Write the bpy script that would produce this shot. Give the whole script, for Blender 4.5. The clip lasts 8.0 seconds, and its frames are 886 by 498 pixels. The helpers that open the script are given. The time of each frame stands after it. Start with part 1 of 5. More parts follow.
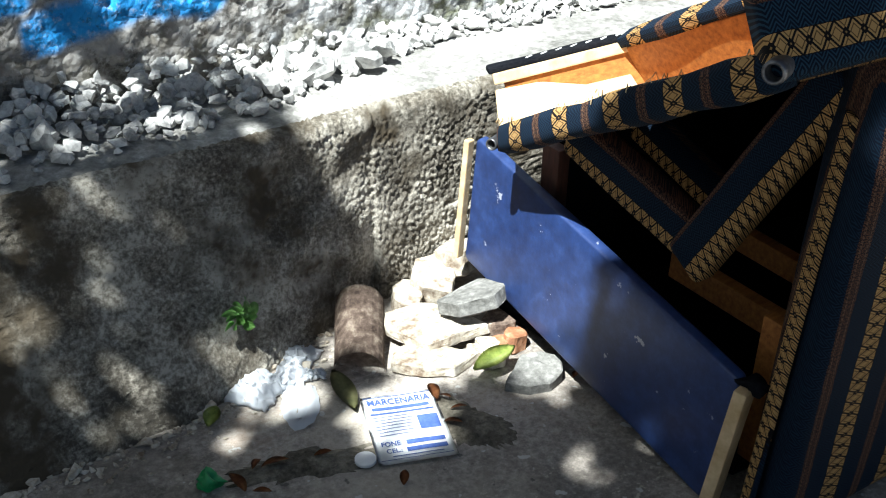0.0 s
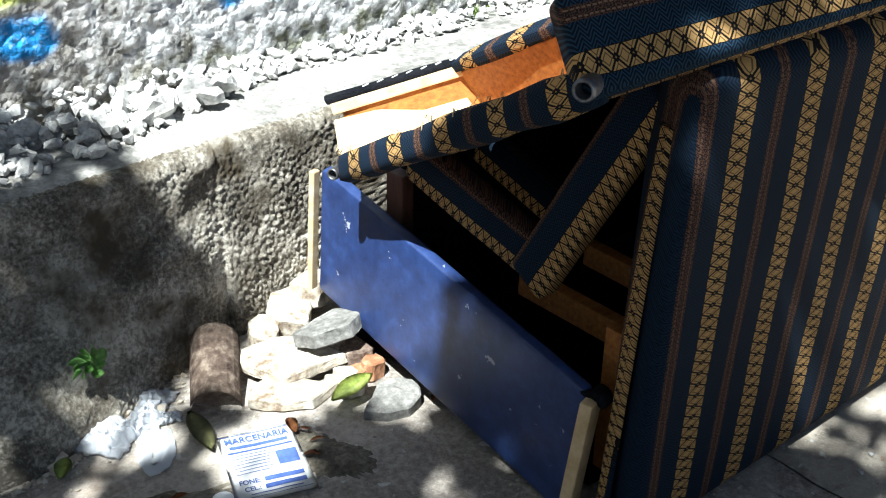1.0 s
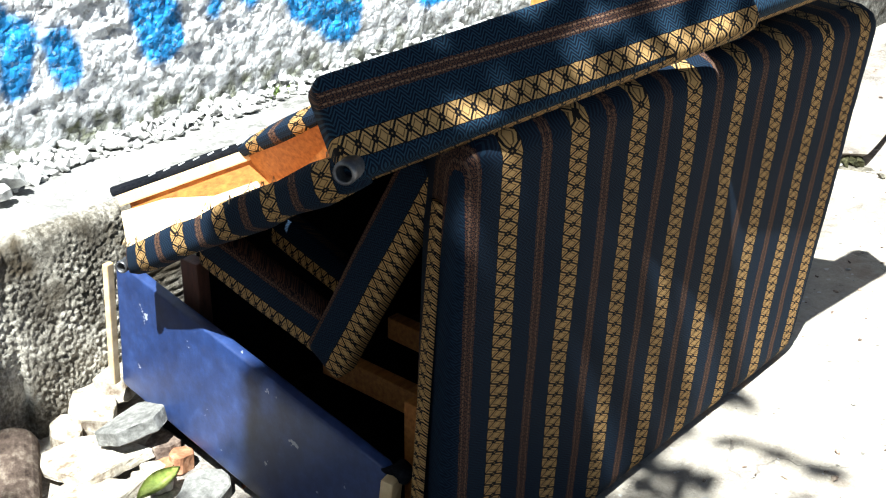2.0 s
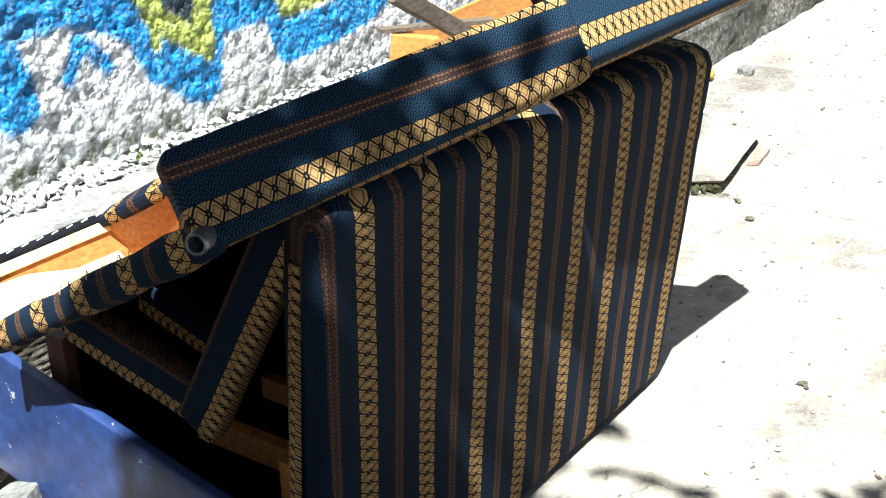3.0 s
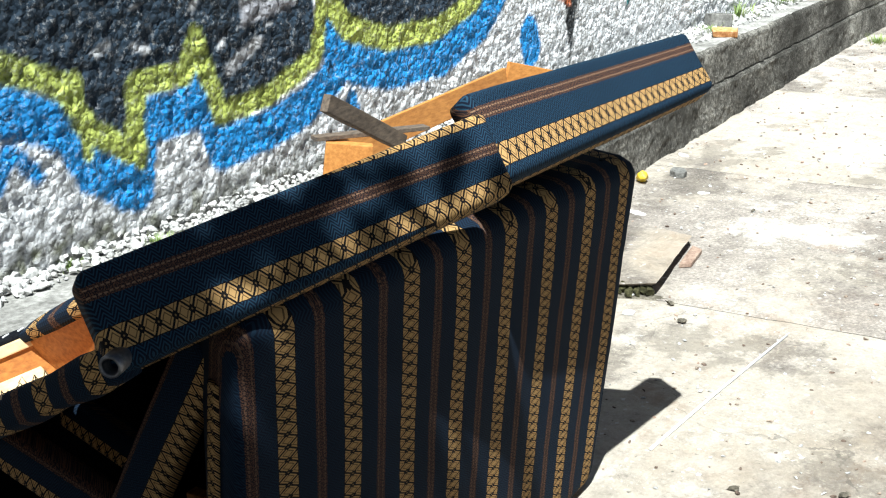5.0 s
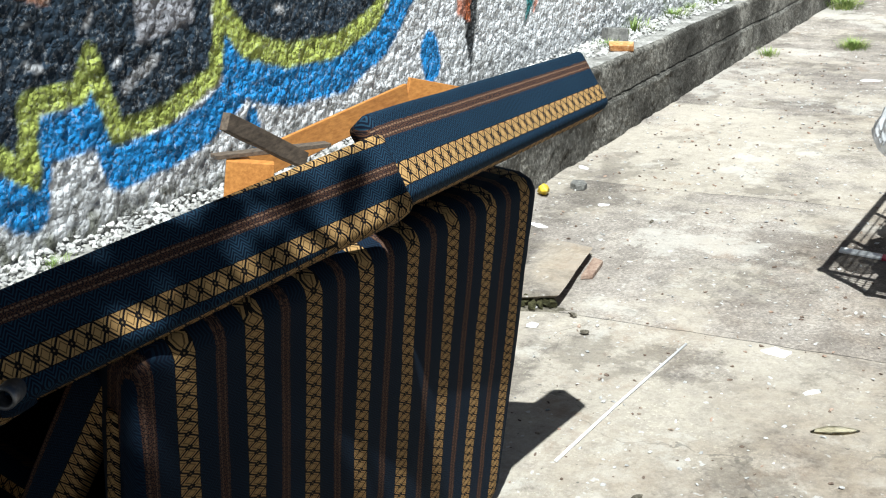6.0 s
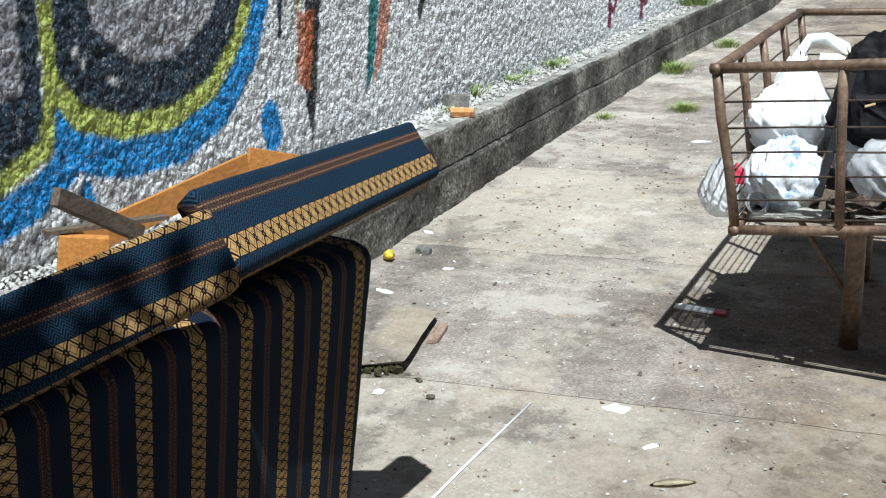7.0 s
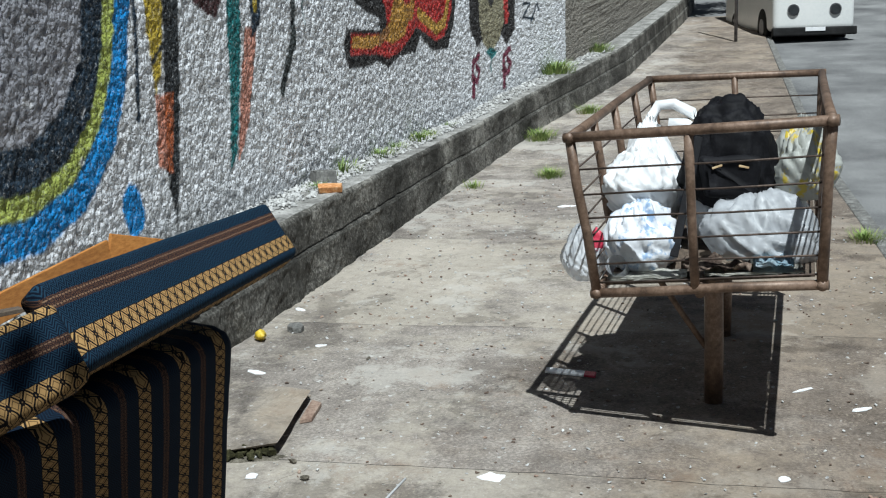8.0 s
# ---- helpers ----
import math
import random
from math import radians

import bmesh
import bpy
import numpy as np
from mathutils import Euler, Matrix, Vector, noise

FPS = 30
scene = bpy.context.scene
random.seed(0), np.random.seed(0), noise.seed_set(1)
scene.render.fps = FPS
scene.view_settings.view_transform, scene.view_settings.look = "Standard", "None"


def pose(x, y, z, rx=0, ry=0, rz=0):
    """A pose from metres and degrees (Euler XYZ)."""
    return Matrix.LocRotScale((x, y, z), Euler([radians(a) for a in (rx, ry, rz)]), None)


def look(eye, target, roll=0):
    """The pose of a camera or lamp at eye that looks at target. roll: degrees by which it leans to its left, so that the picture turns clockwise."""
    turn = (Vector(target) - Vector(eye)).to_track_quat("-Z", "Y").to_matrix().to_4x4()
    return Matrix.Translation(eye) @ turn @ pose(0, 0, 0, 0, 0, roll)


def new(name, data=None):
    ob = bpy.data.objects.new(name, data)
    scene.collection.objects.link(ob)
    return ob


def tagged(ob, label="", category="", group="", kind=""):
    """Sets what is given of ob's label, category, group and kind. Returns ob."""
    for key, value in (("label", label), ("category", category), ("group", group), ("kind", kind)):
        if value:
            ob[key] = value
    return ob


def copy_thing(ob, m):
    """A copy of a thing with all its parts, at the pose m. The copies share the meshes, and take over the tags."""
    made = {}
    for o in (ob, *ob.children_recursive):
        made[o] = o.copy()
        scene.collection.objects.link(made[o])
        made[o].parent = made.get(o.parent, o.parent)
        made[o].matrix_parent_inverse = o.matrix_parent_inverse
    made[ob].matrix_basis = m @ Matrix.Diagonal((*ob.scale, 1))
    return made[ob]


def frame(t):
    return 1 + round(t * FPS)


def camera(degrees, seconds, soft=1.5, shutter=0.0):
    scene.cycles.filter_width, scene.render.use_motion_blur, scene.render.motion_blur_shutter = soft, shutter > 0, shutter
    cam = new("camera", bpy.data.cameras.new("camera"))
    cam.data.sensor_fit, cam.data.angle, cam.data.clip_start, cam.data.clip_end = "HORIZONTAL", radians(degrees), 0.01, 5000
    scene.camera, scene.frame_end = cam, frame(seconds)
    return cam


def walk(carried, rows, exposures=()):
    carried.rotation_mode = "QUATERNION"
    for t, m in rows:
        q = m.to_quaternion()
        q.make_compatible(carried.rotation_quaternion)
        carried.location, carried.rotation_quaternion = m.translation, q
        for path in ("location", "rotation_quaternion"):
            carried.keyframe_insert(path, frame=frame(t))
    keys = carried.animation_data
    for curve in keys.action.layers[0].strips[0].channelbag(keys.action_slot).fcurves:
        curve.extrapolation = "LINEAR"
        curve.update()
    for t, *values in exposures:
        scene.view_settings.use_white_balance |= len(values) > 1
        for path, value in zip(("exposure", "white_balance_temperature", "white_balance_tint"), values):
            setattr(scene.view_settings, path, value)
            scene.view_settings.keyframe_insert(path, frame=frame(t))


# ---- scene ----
cam = camera(41.5, 8.0, soft=1.15)
PATH = [
    (0, (0.899, -0.145, 1.386), (1.927, 1.261, 0.404), 1.1),
    (0.5, (0.919, -0.167, 1.382), (2.002, 1.205, 0.412), 0.7),
    (1, (0.961, -0.199, 1.392), (2.148, 1.108, 0.451), 0.4),
    (1.5, (1.0, -0.243, 1.41), (2.299, 0.987, 0.516), -0.3),
    (2, (1.043, -0.276, 1.412), (2.437, 0.889, 0.575), -0.1),
    (2.2, (1.049, -0.293, 1.434), (2.484, 0.828, 0.608), -0.5),
    (3.3, (1.053, -0.336, 1.456), (2.596, 0.689, 0.7), -1.6),
    (3.5, (1.068, -0.327, 1.464), (2.617, 0.703, 0.729), -1.2),
    (4, (1.071, -0.327, 1.483), (2.659, 0.695, 0.826), -0.8),
    (4.2, (1.062, -0.349, 1.469), (2.657, 0.686, 0.85), -1.4),
    (5.3, (1.078, -0.368, 1.49), (2.724, 0.581, 0.863), -0.8),
    (5.5, (1.071, -0.361, 1.493), (2.733, 0.564, 0.873), -0.7),
    (6, (1.077, -0.374, 1.496), (2.785, 0.469, 0.887), -0.6),
    (6.5, (1.081, -0.397, 1.503), (2.865, 0.309, 0.937), -0.3),
    (7, (1.081, -0.417, 1.511), (2.912, 0.208, 1.005), -0.3),
    (7.5, (1.084, -0.448, 1.524), (2.971, 0.057, 1.099), -1.5),
    (8, (1.084, -0.468, 1.527), (2.997, -0.034, 1.135), -1.8),
]
EXPOSURES = [(0.0, 1.65, 6250, 4), (1.0, 1.72, 6250, 4), (2.0, 1.9, 6250, 4), (3.5, 1.65, 6250, 4), (4.2, 1.4, 6250, 4), (5.5, 0.95, 6250, 4), (6.5, 0.59, 6150, 4), (7.2, 0.32, 6080, 4), (8.0, 0.0, 6000, 4)]
walk(cam, [(t, look(eye, target, roll)) for t, eye, target, roll in PATH], EXPOSURES)


# ---- light ----
SLOPE_X, SLOPE_Y = 0.53, 0.21
SUN = Vector((-SLOPE_X, -SLOPE_Y, 1.0)).normalized()
world = bpy.data.worlds.new("world")
scene.world = world
world.use_nodes = True
sky = world.node_tree.nodes.new("ShaderNodeTexSky")
sky.sky_type, sky.sun_disc = "NISHITA", False
sky.sun_elevation, sky.sun_rotation = math.asin(SUN.z), math.atan2(SUN.x, SUN.y)
back = world.node_tree.nodes["Background"]
back.inputs["Strength"].default_value = 0.019
world.node_tree.links.new(sky.outputs[0], back.inputs["Color"])
sun = new("sun", bpy.data.lights.new("sun", "SUN"))
sun.data.energy, sun.data.angle, sun.data.color = 5.0, radians(0.55), (1.0, 1.0, 0.975)
sun.matrix_world = look(SUN * 20, (0, 0, 0))


# ---- materials ----
def nodes_of(name):
    m = bpy.data.materials.new(name)
    m.use_nodes = True
    return m, m.node_tree.nodes, m.node_tree.links, m.node_tree.nodes["Principled BSDF"]


def noise_tex(n, l, src, scale, detail=6.0, rough=0.6):
    t = n.new("ShaderNodeTexNoise")
    t.inputs["Scale"].default_value, t.inputs["Detail"].default_value, t.inputs["Roughness"].default_value = scale, detail, rough
    l.new(src, t.inputs["Vector"])
    return t.outputs["Fac"]


def ramp(n, l, src, stops):
    r = n.new("ShaderNodeValToRGB")
    e = r.color_ramp.elements
    while len(e) < len(stops):
        e.new(0.5)
    for k, (p, c) in zip(e, stops):
        k.position, k.color = p, (*c, 1) if len(c) == 3 else c
    l.new(src, r.inputs[0])
    return r.outputs[0]


def mix(n, l, fac, a, b, kind="MIX"):
    m = n.new("ShaderNodeMix")
    m.data_type, m.blend_type = "RGBA", kind
    for sock, v in ((m.inputs[0], fac), (m.inputs[6], a), (m.inputs[7], b)):
        if isinstance(v, (int, float)):
            sock.default_value = v
        elif isinstance(v, tuple):
            sock.default_value = (*v, 1)
        else:
            l.new(v, sock)
    return m.outputs[2]


def calc(n, l, op, a, b=None, c=None):
    m = n.new("ShaderNodeMath")
    m.operation = op
    for sock, v in zip(m.inputs, (a, b, c)):
        if v is None:
            continue
        if isinstance(v, (int, float)):
            sock.default_value = v
        else:
            l.new(v, sock)
    return m.outputs[0]


def bump(n, l, bsdf, height, strength, dist):
    b = n.new("ShaderNodeBump")
    b.inputs["Strength"].default_value, b.inputs["Distance"].default_value = strength, dist
    l.new(height, b.inputs["Height"])
    l.new(b.outputs[0], bsdf.inputs["Normal"])


def rough_mat(name, dark, mid, light, big=2.0, small=60.0, roughness=0.9, relief=0.5, dist=0.01, metal=0.0, spots=None, spread=0.12):
    """Two scales of tone, an optional layer of stains, and fine relief."""
    m, n, l, p = nodes_of(name)
    co = n.new("ShaderNodeTexCoord").outputs["Object"]
    a, b = noise_tex(n, l, co, big, 5), noise_tex(n, l, co, small, 8, 0.7)
    both = calc(n, l, "ADD", calc(n, l, "MULTIPLY", a, 0.5), calc(n, l, "MULTIPLY", b, 0.5))
    col = ramp(n, l, both, [(0.5 - spread, dark), (0.5, mid), (0.5 + spread, light)])
    if spots:
        colour, scale, low, high = spots
        f = noise_tex(n, l, co, scale, 4, 0.65)
        col = mix(n, l, ramp(n, l, f, [(low, (0, 0, 0)), (high, (1, 1, 1))]), col, colour)
    l.new(col, p.inputs["Base Color"])
    p.inputs["Roughness"].default_value, p.inputs["Metallic"].default_value = roughness, metal
    p.inputs["Specular IOR Level"].default_value = 0.5 if roughness < 0.65 else 0.2
    bump(n, l, p, both, relief, dist)
    return m


def wood_mat(name, dark, light, grain=(1, 1, 14), roughness=0.65):
    m, n, l, p = nodes_of(name)
    co = n.new("ShaderNodeTexCoord").outputs["Object"]
    mp = n.new("ShaderNodeMapping")
    mp.inputs["Scale"].default_value = grain
    l.new(co, mp.inputs[0])
    a, b = noise_tex(n, l, mp.outputs[0], 7, 6, 0.65), noise_tex(n, l, co, 5, 3)
    col = ramp(n, l, a, [(0.3, dark), (0.65, light)])
    col = mix(n, l, calc(n, l, "MULTIPLY", b, 0.5), col, dark, "MULTIPLY")
    l.new(col, p.inputs["Base Color"])
    p.inputs["Roughness"].default_value = roughness
    bump(n, l, p, a, 0.3, 0.003)
    return m


def fabric_mat(name, period, band, step, line, glow):
    """Woven upholstery: navy and teal herringbone, a gold band of linked diamonds and a brown stitched line in each repeat; metres in the UV map."""
    m, n, l, p = nodes_of(name)
    uv = n.new("ShaderNodeUVMap").outputs[0]
    sep = n.new("ShaderNodeSeparateXYZ")
    l.new(uv, sep.inputs[0])
    u, v = sep.outputs[0], calc(n, l, "ADD", sep.outputs[1], 10.0)
    weave = noise_tex(n, l, uv, 900, 2)
    slack = noise_tex(n, l, uv, 60, 3)
    us = calc(n, l, "ADD", u, calc(n, l, "MULTIPLY", calc(n, l, "SUBTRACT", slack, 0.5), 0.004))
    signed = calc(n, l, "SUBTRACT", calc(n, l, "MODULO", calc(n, l, "ADD", us, 20.5 * period), period), period / 2)
    a = calc(n, l, "DIVIDE", calc(n, l, "ABSOLUTE", signed), band / 2)
    ingold = calc(n, l, "LESS_THAN", a, 1.0)
    tri = calc(n, l, "MULTIPLY", calc(n, l, "PINGPONG", v, step / 2), 2 / step)
    gap = calc(n, l, "ABSOLUTE", calc(n, l, "SUBTRACT", a, tri))
    cross = calc(n, l, "LESS_THAN", gap, 0.15)
    ring = calc(n, l, "LESS_THAN", calc(n, l, "ABSOLUTE", calc(n, l, "SUBTRACT", gap, 0.48)), 0.075)
    near = calc(n, l, "ADD", a, tri)
    knot = calc(n, l, "LESS_THAN", near, 0.46)
    eye = calc(n, l, "LESS_THAN", near, 0.12)
    rim = calc(n, l, "GREATER_THAN", a, 0.93)
    dark = calc(n, l, "MAXIMUM", calc(n, l, "MAXIMUM", cross, knot), rim)
    dark = calc(n, l, "SUBTRACT", dark, calc(n, l, "MULTIPLY", eye, 0.6))
    flat = n.new("ShaderNodeTexCoord").outputs["Object"]
    wear = noise_tex(n, l, flat, 9, 5)
    zig = calc(n, l, "PINGPONG", v, 0.0095)
    wave = calc(n, l, "SINE", calc(n, l, "MULTIPLY", calc(n, l, "ADD", us, calc(n, l, "MULTIPLY", zig, 1.6)), 760))
    chev = calc(n, l, "GREATER_THAN", calc(n, l, "ADD", wave, weave), 0.7)
    navy = mix(n, l, calc(n, l, "MULTIPLY", chev, glow), (0.006, 0.010, 0.022), (0.022, 0.066, 0.115))
    other = calc(n, l, "SUBTRACT", calc(n, l, "MODULO", calc(n, l, "ADD", us, 20 * period), period), period / 2)
    inbrown = calc(n, l, "LESS_THAN", calc(n, l, "ABSOLUTE", other), line / 2)
    brown = mix(n, l, calc(n, l, "GREATER_THAN", noise_tex(n, l, uv, 420, 2), 0.52), (0.02, 0.016, 0.02), (0.13, 0.065, 0.04))
    edge = calc(n, l, "LESS_THAN", calc(n, l, "ABSOLUTE", calc(n, l, "SUBTRACT", calc(n, l, "ABSOLUTE", other), line * 0.27)), line * 0.06)
    dash = calc(n, l, "GREATER_THAN", calc(n, l, "PINGPONG", v, 0.004), 0.0014)
    brown = mix(n, l, calc(n, l, "MULTIPLY", calc(n, l, "MULTIPLY", edge, dash), glow), brown, (0.3, 0.19, 0.12))
    gold = mix(n, l, weave, (0.36, 0.205, 0.08), (0.58, 0.375, 0.16))
    gold = mix(n, l, calc(n, l, "MULTIPLY", ring, 0.8), gold, (0.05, 0.03, 0.015))
    gold = mix(n, l, dark, gold, (0.010, 0.009, 0.010))
    col = mix(n, l, inbrown, navy, brown)
    col = mix(n, l, ingold, col, gold)
    col = mix(n, l, calc(n, l, "MULTIPLY", wear, 0.55), col, (0.35, 0.33, 0.3), "MULTIPLY")
    l.new(col, p.inputs["Base Color"])
    p.inputs["Roughness"].default_value = 0.85
    p.inputs["Specular IOR Level"].default_value = 0.1
    bump(n, l, p, calc(n, l, "ADD", calc(n, l, "ADD", weave, calc(n, l, "MULTIPLY", slack, 1.5)), calc(n, l, "MULTIPLY", dark, 0.5)), 0.3, 0.002)
    return m


def lumps(n, l, co, scale):
    """Rounded lumps of thrown mortar."""
    warp = n.new("ShaderNodeVectorMath")
    warp.operation = "MULTIPLY_ADD"
    soft = n.new("ShaderNodeTexNoise")
    soft.inputs["Scale"].default_value = scale * 0.6
    l.new(co, soft.inputs["Vector"])
    l.new(soft.outputs["Color"], warp.inputs[0])
    warp.inputs[1].default_value = (1.4 / scale,) * 3
    l.new(co, warp.inputs[2])
    cells = n.new("ShaderNodeTexVoronoi")
    cells.feature = "SMOOTH_F1"
    cells.inputs["Scale"].default_value = scale
    cells.inputs["Smoothness"].default_value = 0.25
    l.new(warp.outputs[0], cells.inputs["Vector"])
    return calc(n, l, "SUBTRACT", 1.0, cells.outputs["Distance"])


def painted_wall_mat():
    m, n, l, p = nodes_of("painted_roughcast")
    at = n.new("ShaderNodeAttribute")
    at.attribute_name = "paint"
    co = n.new("ShaderNodeTexCoord").outputs["Object"]
    a, b, c = noise_tex(n, l, co, 3, 5), noise_tex(n, l, co, 55, 6, 0.7), noise_tex(n, l, co, 16, 6, 0.7)
    chips = ramp(n, l, b, [(0.53, (0, 0, 0)), (0.68, (1, 1, 1))])
    col = mix(n, l, chips, at.outputs["Color"], mix(n, l, 0.42, at.outputs["Color"], (0.78, 0.78, 0.79)))
    pits = ramp(n, l, noise_tex(n, l, co, 23, 9, 0.78), [(0.41, (0.24, 0.225, 0.2)), (0.47, (1, 1, 1))])
    col = mix(n, l, 0.6, col, pits, "MULTIPLY")
    bare = ramp(n, l, noise_tex(n, l, co, 8, 10, 0.82), [(0.37, (0.22, 0.2, 0.175)), (0.43, (1, 1, 1))])
    col = mix(n, l, 0.55, col, bare, "MULTIPLY")
    dirt = ramp(n, l, calc(n, l, "ADD", calc(n, l, "MULTIPLY", a, 0.4), calc(n, l, "MULTIPLY", c, 0.6)), [(0.38, (0.34, 0.31, 0.26)), (0.48, (1, 1, 1))])
    col = mix(n, l, 0.4, col, dirt, "MULTIPLY")
    l.new(col, p.inputs["Base Color"])
    p.inputs["Roughness"].default_value = 0.9
    bump(n, l, p, calc(n, l, "ADD", lumps(n, l, co, 46), calc(n, l, "ADD", lumps(n, l, co, 17), calc(n, l, "MULTIPLY", b, 0.7))), 1.0, 0.021)
    return m


def film_mat(name, colour, alpha, tint=None):
    """Thin milky plastic film."""
    m, n, l, p = nodes_of(name)
    co = n.new("ShaderNodeTexCoord").outputs["Object"]
    f = noise_tex(n, l, co, 14, 4)
    col = mix(n, l, ramp(n, l, f, [(0.55, (0, 0, 0)), (0.62, (1, 1, 1))]), colour, tint or colour)
    l.new(col, p.inputs["Base Color"])
    p.inputs["Roughness"].default_value = 0.42
    p.inputs["Alpha"].default_value = alpha
    bump(n, l, p, calc(n, l, "ADD", noise_tex(n, l, co, 22, 3, 0.4), noise_tex(n, l, co, 7, 2)), 0.35, 0.015)
    return m


def concrete_mat(name, warm):
    m, n, l, p = nodes_of(name)
    co = n.new("ShaderNodeTexCoord").outputs["Object"]
    a, b, c = noise_tex(n, l, co, 1.1, 6, 0.62), noise_tex(n, l, co, 70, 8, 0.75), noise_tex(n, l, co, 9, 7, 0.7)
    tone = calc(n, l, "ADD", calc(n, l, "MULTIPLY", a, 0.33), calc(n, l, "ADD", calc(n, l, "MULTIPLY", b, 0.42), calc(n, l, "MULTIPLY", c, 0.25)))
    col = ramp(n, l, tone, [(0.40, (0.132, 0.114, 0.10)), (0.5, (0.285, 0.252, 0.224)), (0.58, (0.50, 0.45, 0.40))])
    sandy = ramp(n, l, noise_tex(n, l, co, 1.3, 10, 0.72), [(0.50 - 0.1 * warm, (0, 0, 0)), (0.60 - 0.1 * warm, (1, 1, 1))])
    blotch = ramp(n, l, noise_tex(n, l, co, 17, 9, 0.8), [(0.3, (0.25, 0.25, 0.25)), (0.62, (1, 1, 1))])
    col = mix(n, l, calc(n, l, "MULTIPLY", calc(n, l, "MULTIPLY", sandy, blotch), 0.8), col, (0.53, 0.475, 0.395))
    red = ramp(n, l, noise_tex(n, l, co, 2.2, 9, 0.75), [(0.57, (0, 0, 0)), (0.66, (1, 1, 1))])
    col = mix(n, l, calc(n, l, "MULTIPLY", red, 0.6), col, (0.27, 0.19, 0.135))
    chips = ramp(n, l, noise_tex(n, l, co, 26, 3, 0.5), [(0.67, (0, 0, 0)), (0.69, (1, 1, 1))])
    col = mix(n, l, chips, col, (0.6, 0.59, 0.57))
    dark = ramp(n, l, noise_tex(n, l, co, 38, 3, 0.5), [(0.27, (1, 1, 1)), (0.31, (0, 0, 0))])
    col = mix(n, l, calc(n, l, "MULTIPLY", dark, 0.7), col, (0.07, 0.065, 0.06))
    sand = ramp(n, l, noise_tex(n, l, co, 75, 4, 0.6), [(0.59, (0, 0, 0)), (0.64, (1, 1, 1))])
    where = ramp(n, l, noise_tex(n, l, co, 3.1, 6, 0.7), [(0.46, (0, 0, 0)), (0.58, (1, 1, 1))])
    col = mix(n, l, calc(n, l, "MULTIPLY", calc(n, l, "MULTIPLY", sand, where), 0.85), col, (0.6, 0.55, 0.45))
    damp = ramp(n, l, noise_tex(n, l, co, 1.7, 9, 0.7), [(0.42, (0.55, 0.54, 0.53)), (0.45, (0.9, 0.9, 0.9)), (0.6, (1.0, 1.0, 1.0))])
    col = mix(n, l, 0.8, col, damp, "MULTIPLY")
    crust = ramp(n, l, noise_tex(n, l, co, 0.9, 12, 0.74), [(0.55, (0, 0, 0)), (0.585, (1, 1, 1))])
    col = mix(n, l, calc(n, l, "MULTIPLY", crust, 0.5), col, (0.58, 0.55, 0.5))
    sep = n.new("ShaderNodeSeparateXYZ")
    l.new(co, sep.inputs[0])
    grime = calc(n, l, "ADD", calc(n, l, "MULTIPLY", sep.outputs[1], -0.22), noise_tex(n, l, co, 1.4, 10, 0.72))
    grime = ramp(n, l, grime, [(0.40, (0, 0, 0)), (0.62, (1, 1, 1))])
    col = mix(n, l, calc(n, l, "MULTIPLY", grime, 0.75), col, mix(n, l, noise_tex(n, l, co, 3.5, 8, 0.75), (0.36, 0.35, 0.35), (0.86, 0.72, 0.58)), "MULTIPLY")
    cells = n.new("ShaderNodeTexVoronoi")
    cells.feature = "DISTANCE_TO_EDGE"
    cells.inputs["Scale"].default_value = 0.9
    wob = n.new("ShaderNodeTexNoise")
    wob.inputs["Scale"].default_value, wob.inputs["Detail"].default_value = 3.0, 8.0
    l.new(co, wob.inputs["Vector"])
    bend = n.new("ShaderNodeVectorMath")
    bend.operation = "MULTIPLY_ADD"
    l.new(wob.outputs["Color"], bend.inputs[0])
    bend.inputs[1].default_value = (0.7, 0.7, 0.7)
    l.new(co, bend.inputs[2])
    l.new(bend.outputs[0], cells.inputs["Vector"])
    crack = calc(n, l, "MULTIPLY", calc(n, l, "LESS_THAN", cells.outputs["Distance"], 0.004), where)
    col = mix(n, l, calc(n, l, "MULTIPLY", crack, 0.45), col, (0.06, 0.055, 0.05))
    rnd = n.new("ShaderNodeObjectInfo").outputs["Random"]
    col = mix(n, l, calc(n, l, "MULTIPLY", rnd, 0.5), col, (0.8, 0.8, 0.8), "MULTIPLY")
    l.new(col, p.inputs["Base Color"])
    p.inputs["Roughness"].default_value = 0.92
    bump(n, l, p, calc(n, l, "ADD", b, c), 0.7, 0.008)
    return m


CONCRETE = concrete_mat("grey_pavement_concrete", 0.0)
SANDY = concrete_mat("sandy_pavement_mortar", 1.0)
ASPHALT = rough_mat("asphalt", (0.09, 0.09, 0.092), (0.19, 0.19, 0.19), (0.31, 0.31, 0.305), 0.8, 90, 0.85, 0.6, 0.006)
EARTH = rough_mat("earth", (0.05, 0.044, 0.034), (0.13, 0.116, 0.092), (0.26, 0.235, 0.19), 14, 90, 0.95, 0.8, 0.01)
ROUGHCAST = rough_mat("grey_roughcast", (0.09, 0.08, 0.066), (0.255, 0.233, 0.196), (0.54, 0.505, 0.44), 8, 110, 0.95, 1.0, 0.014, spots=((0.085, 0.068, 0.047), 4.5, 0.46, 0.62), spread=0.08)
KERBDARK = rough_mat("blackened_roughcast", (0.035, 0.033, 0.029), (0.12, 0.114, 0.102), (0.36, 0.345, 0.31), 1.3, 55, 0.95, 1.0, 0.03, spots=((0.05, 0.048, 0.042), 9.0, 0.5, 0.7), spread=0.09)
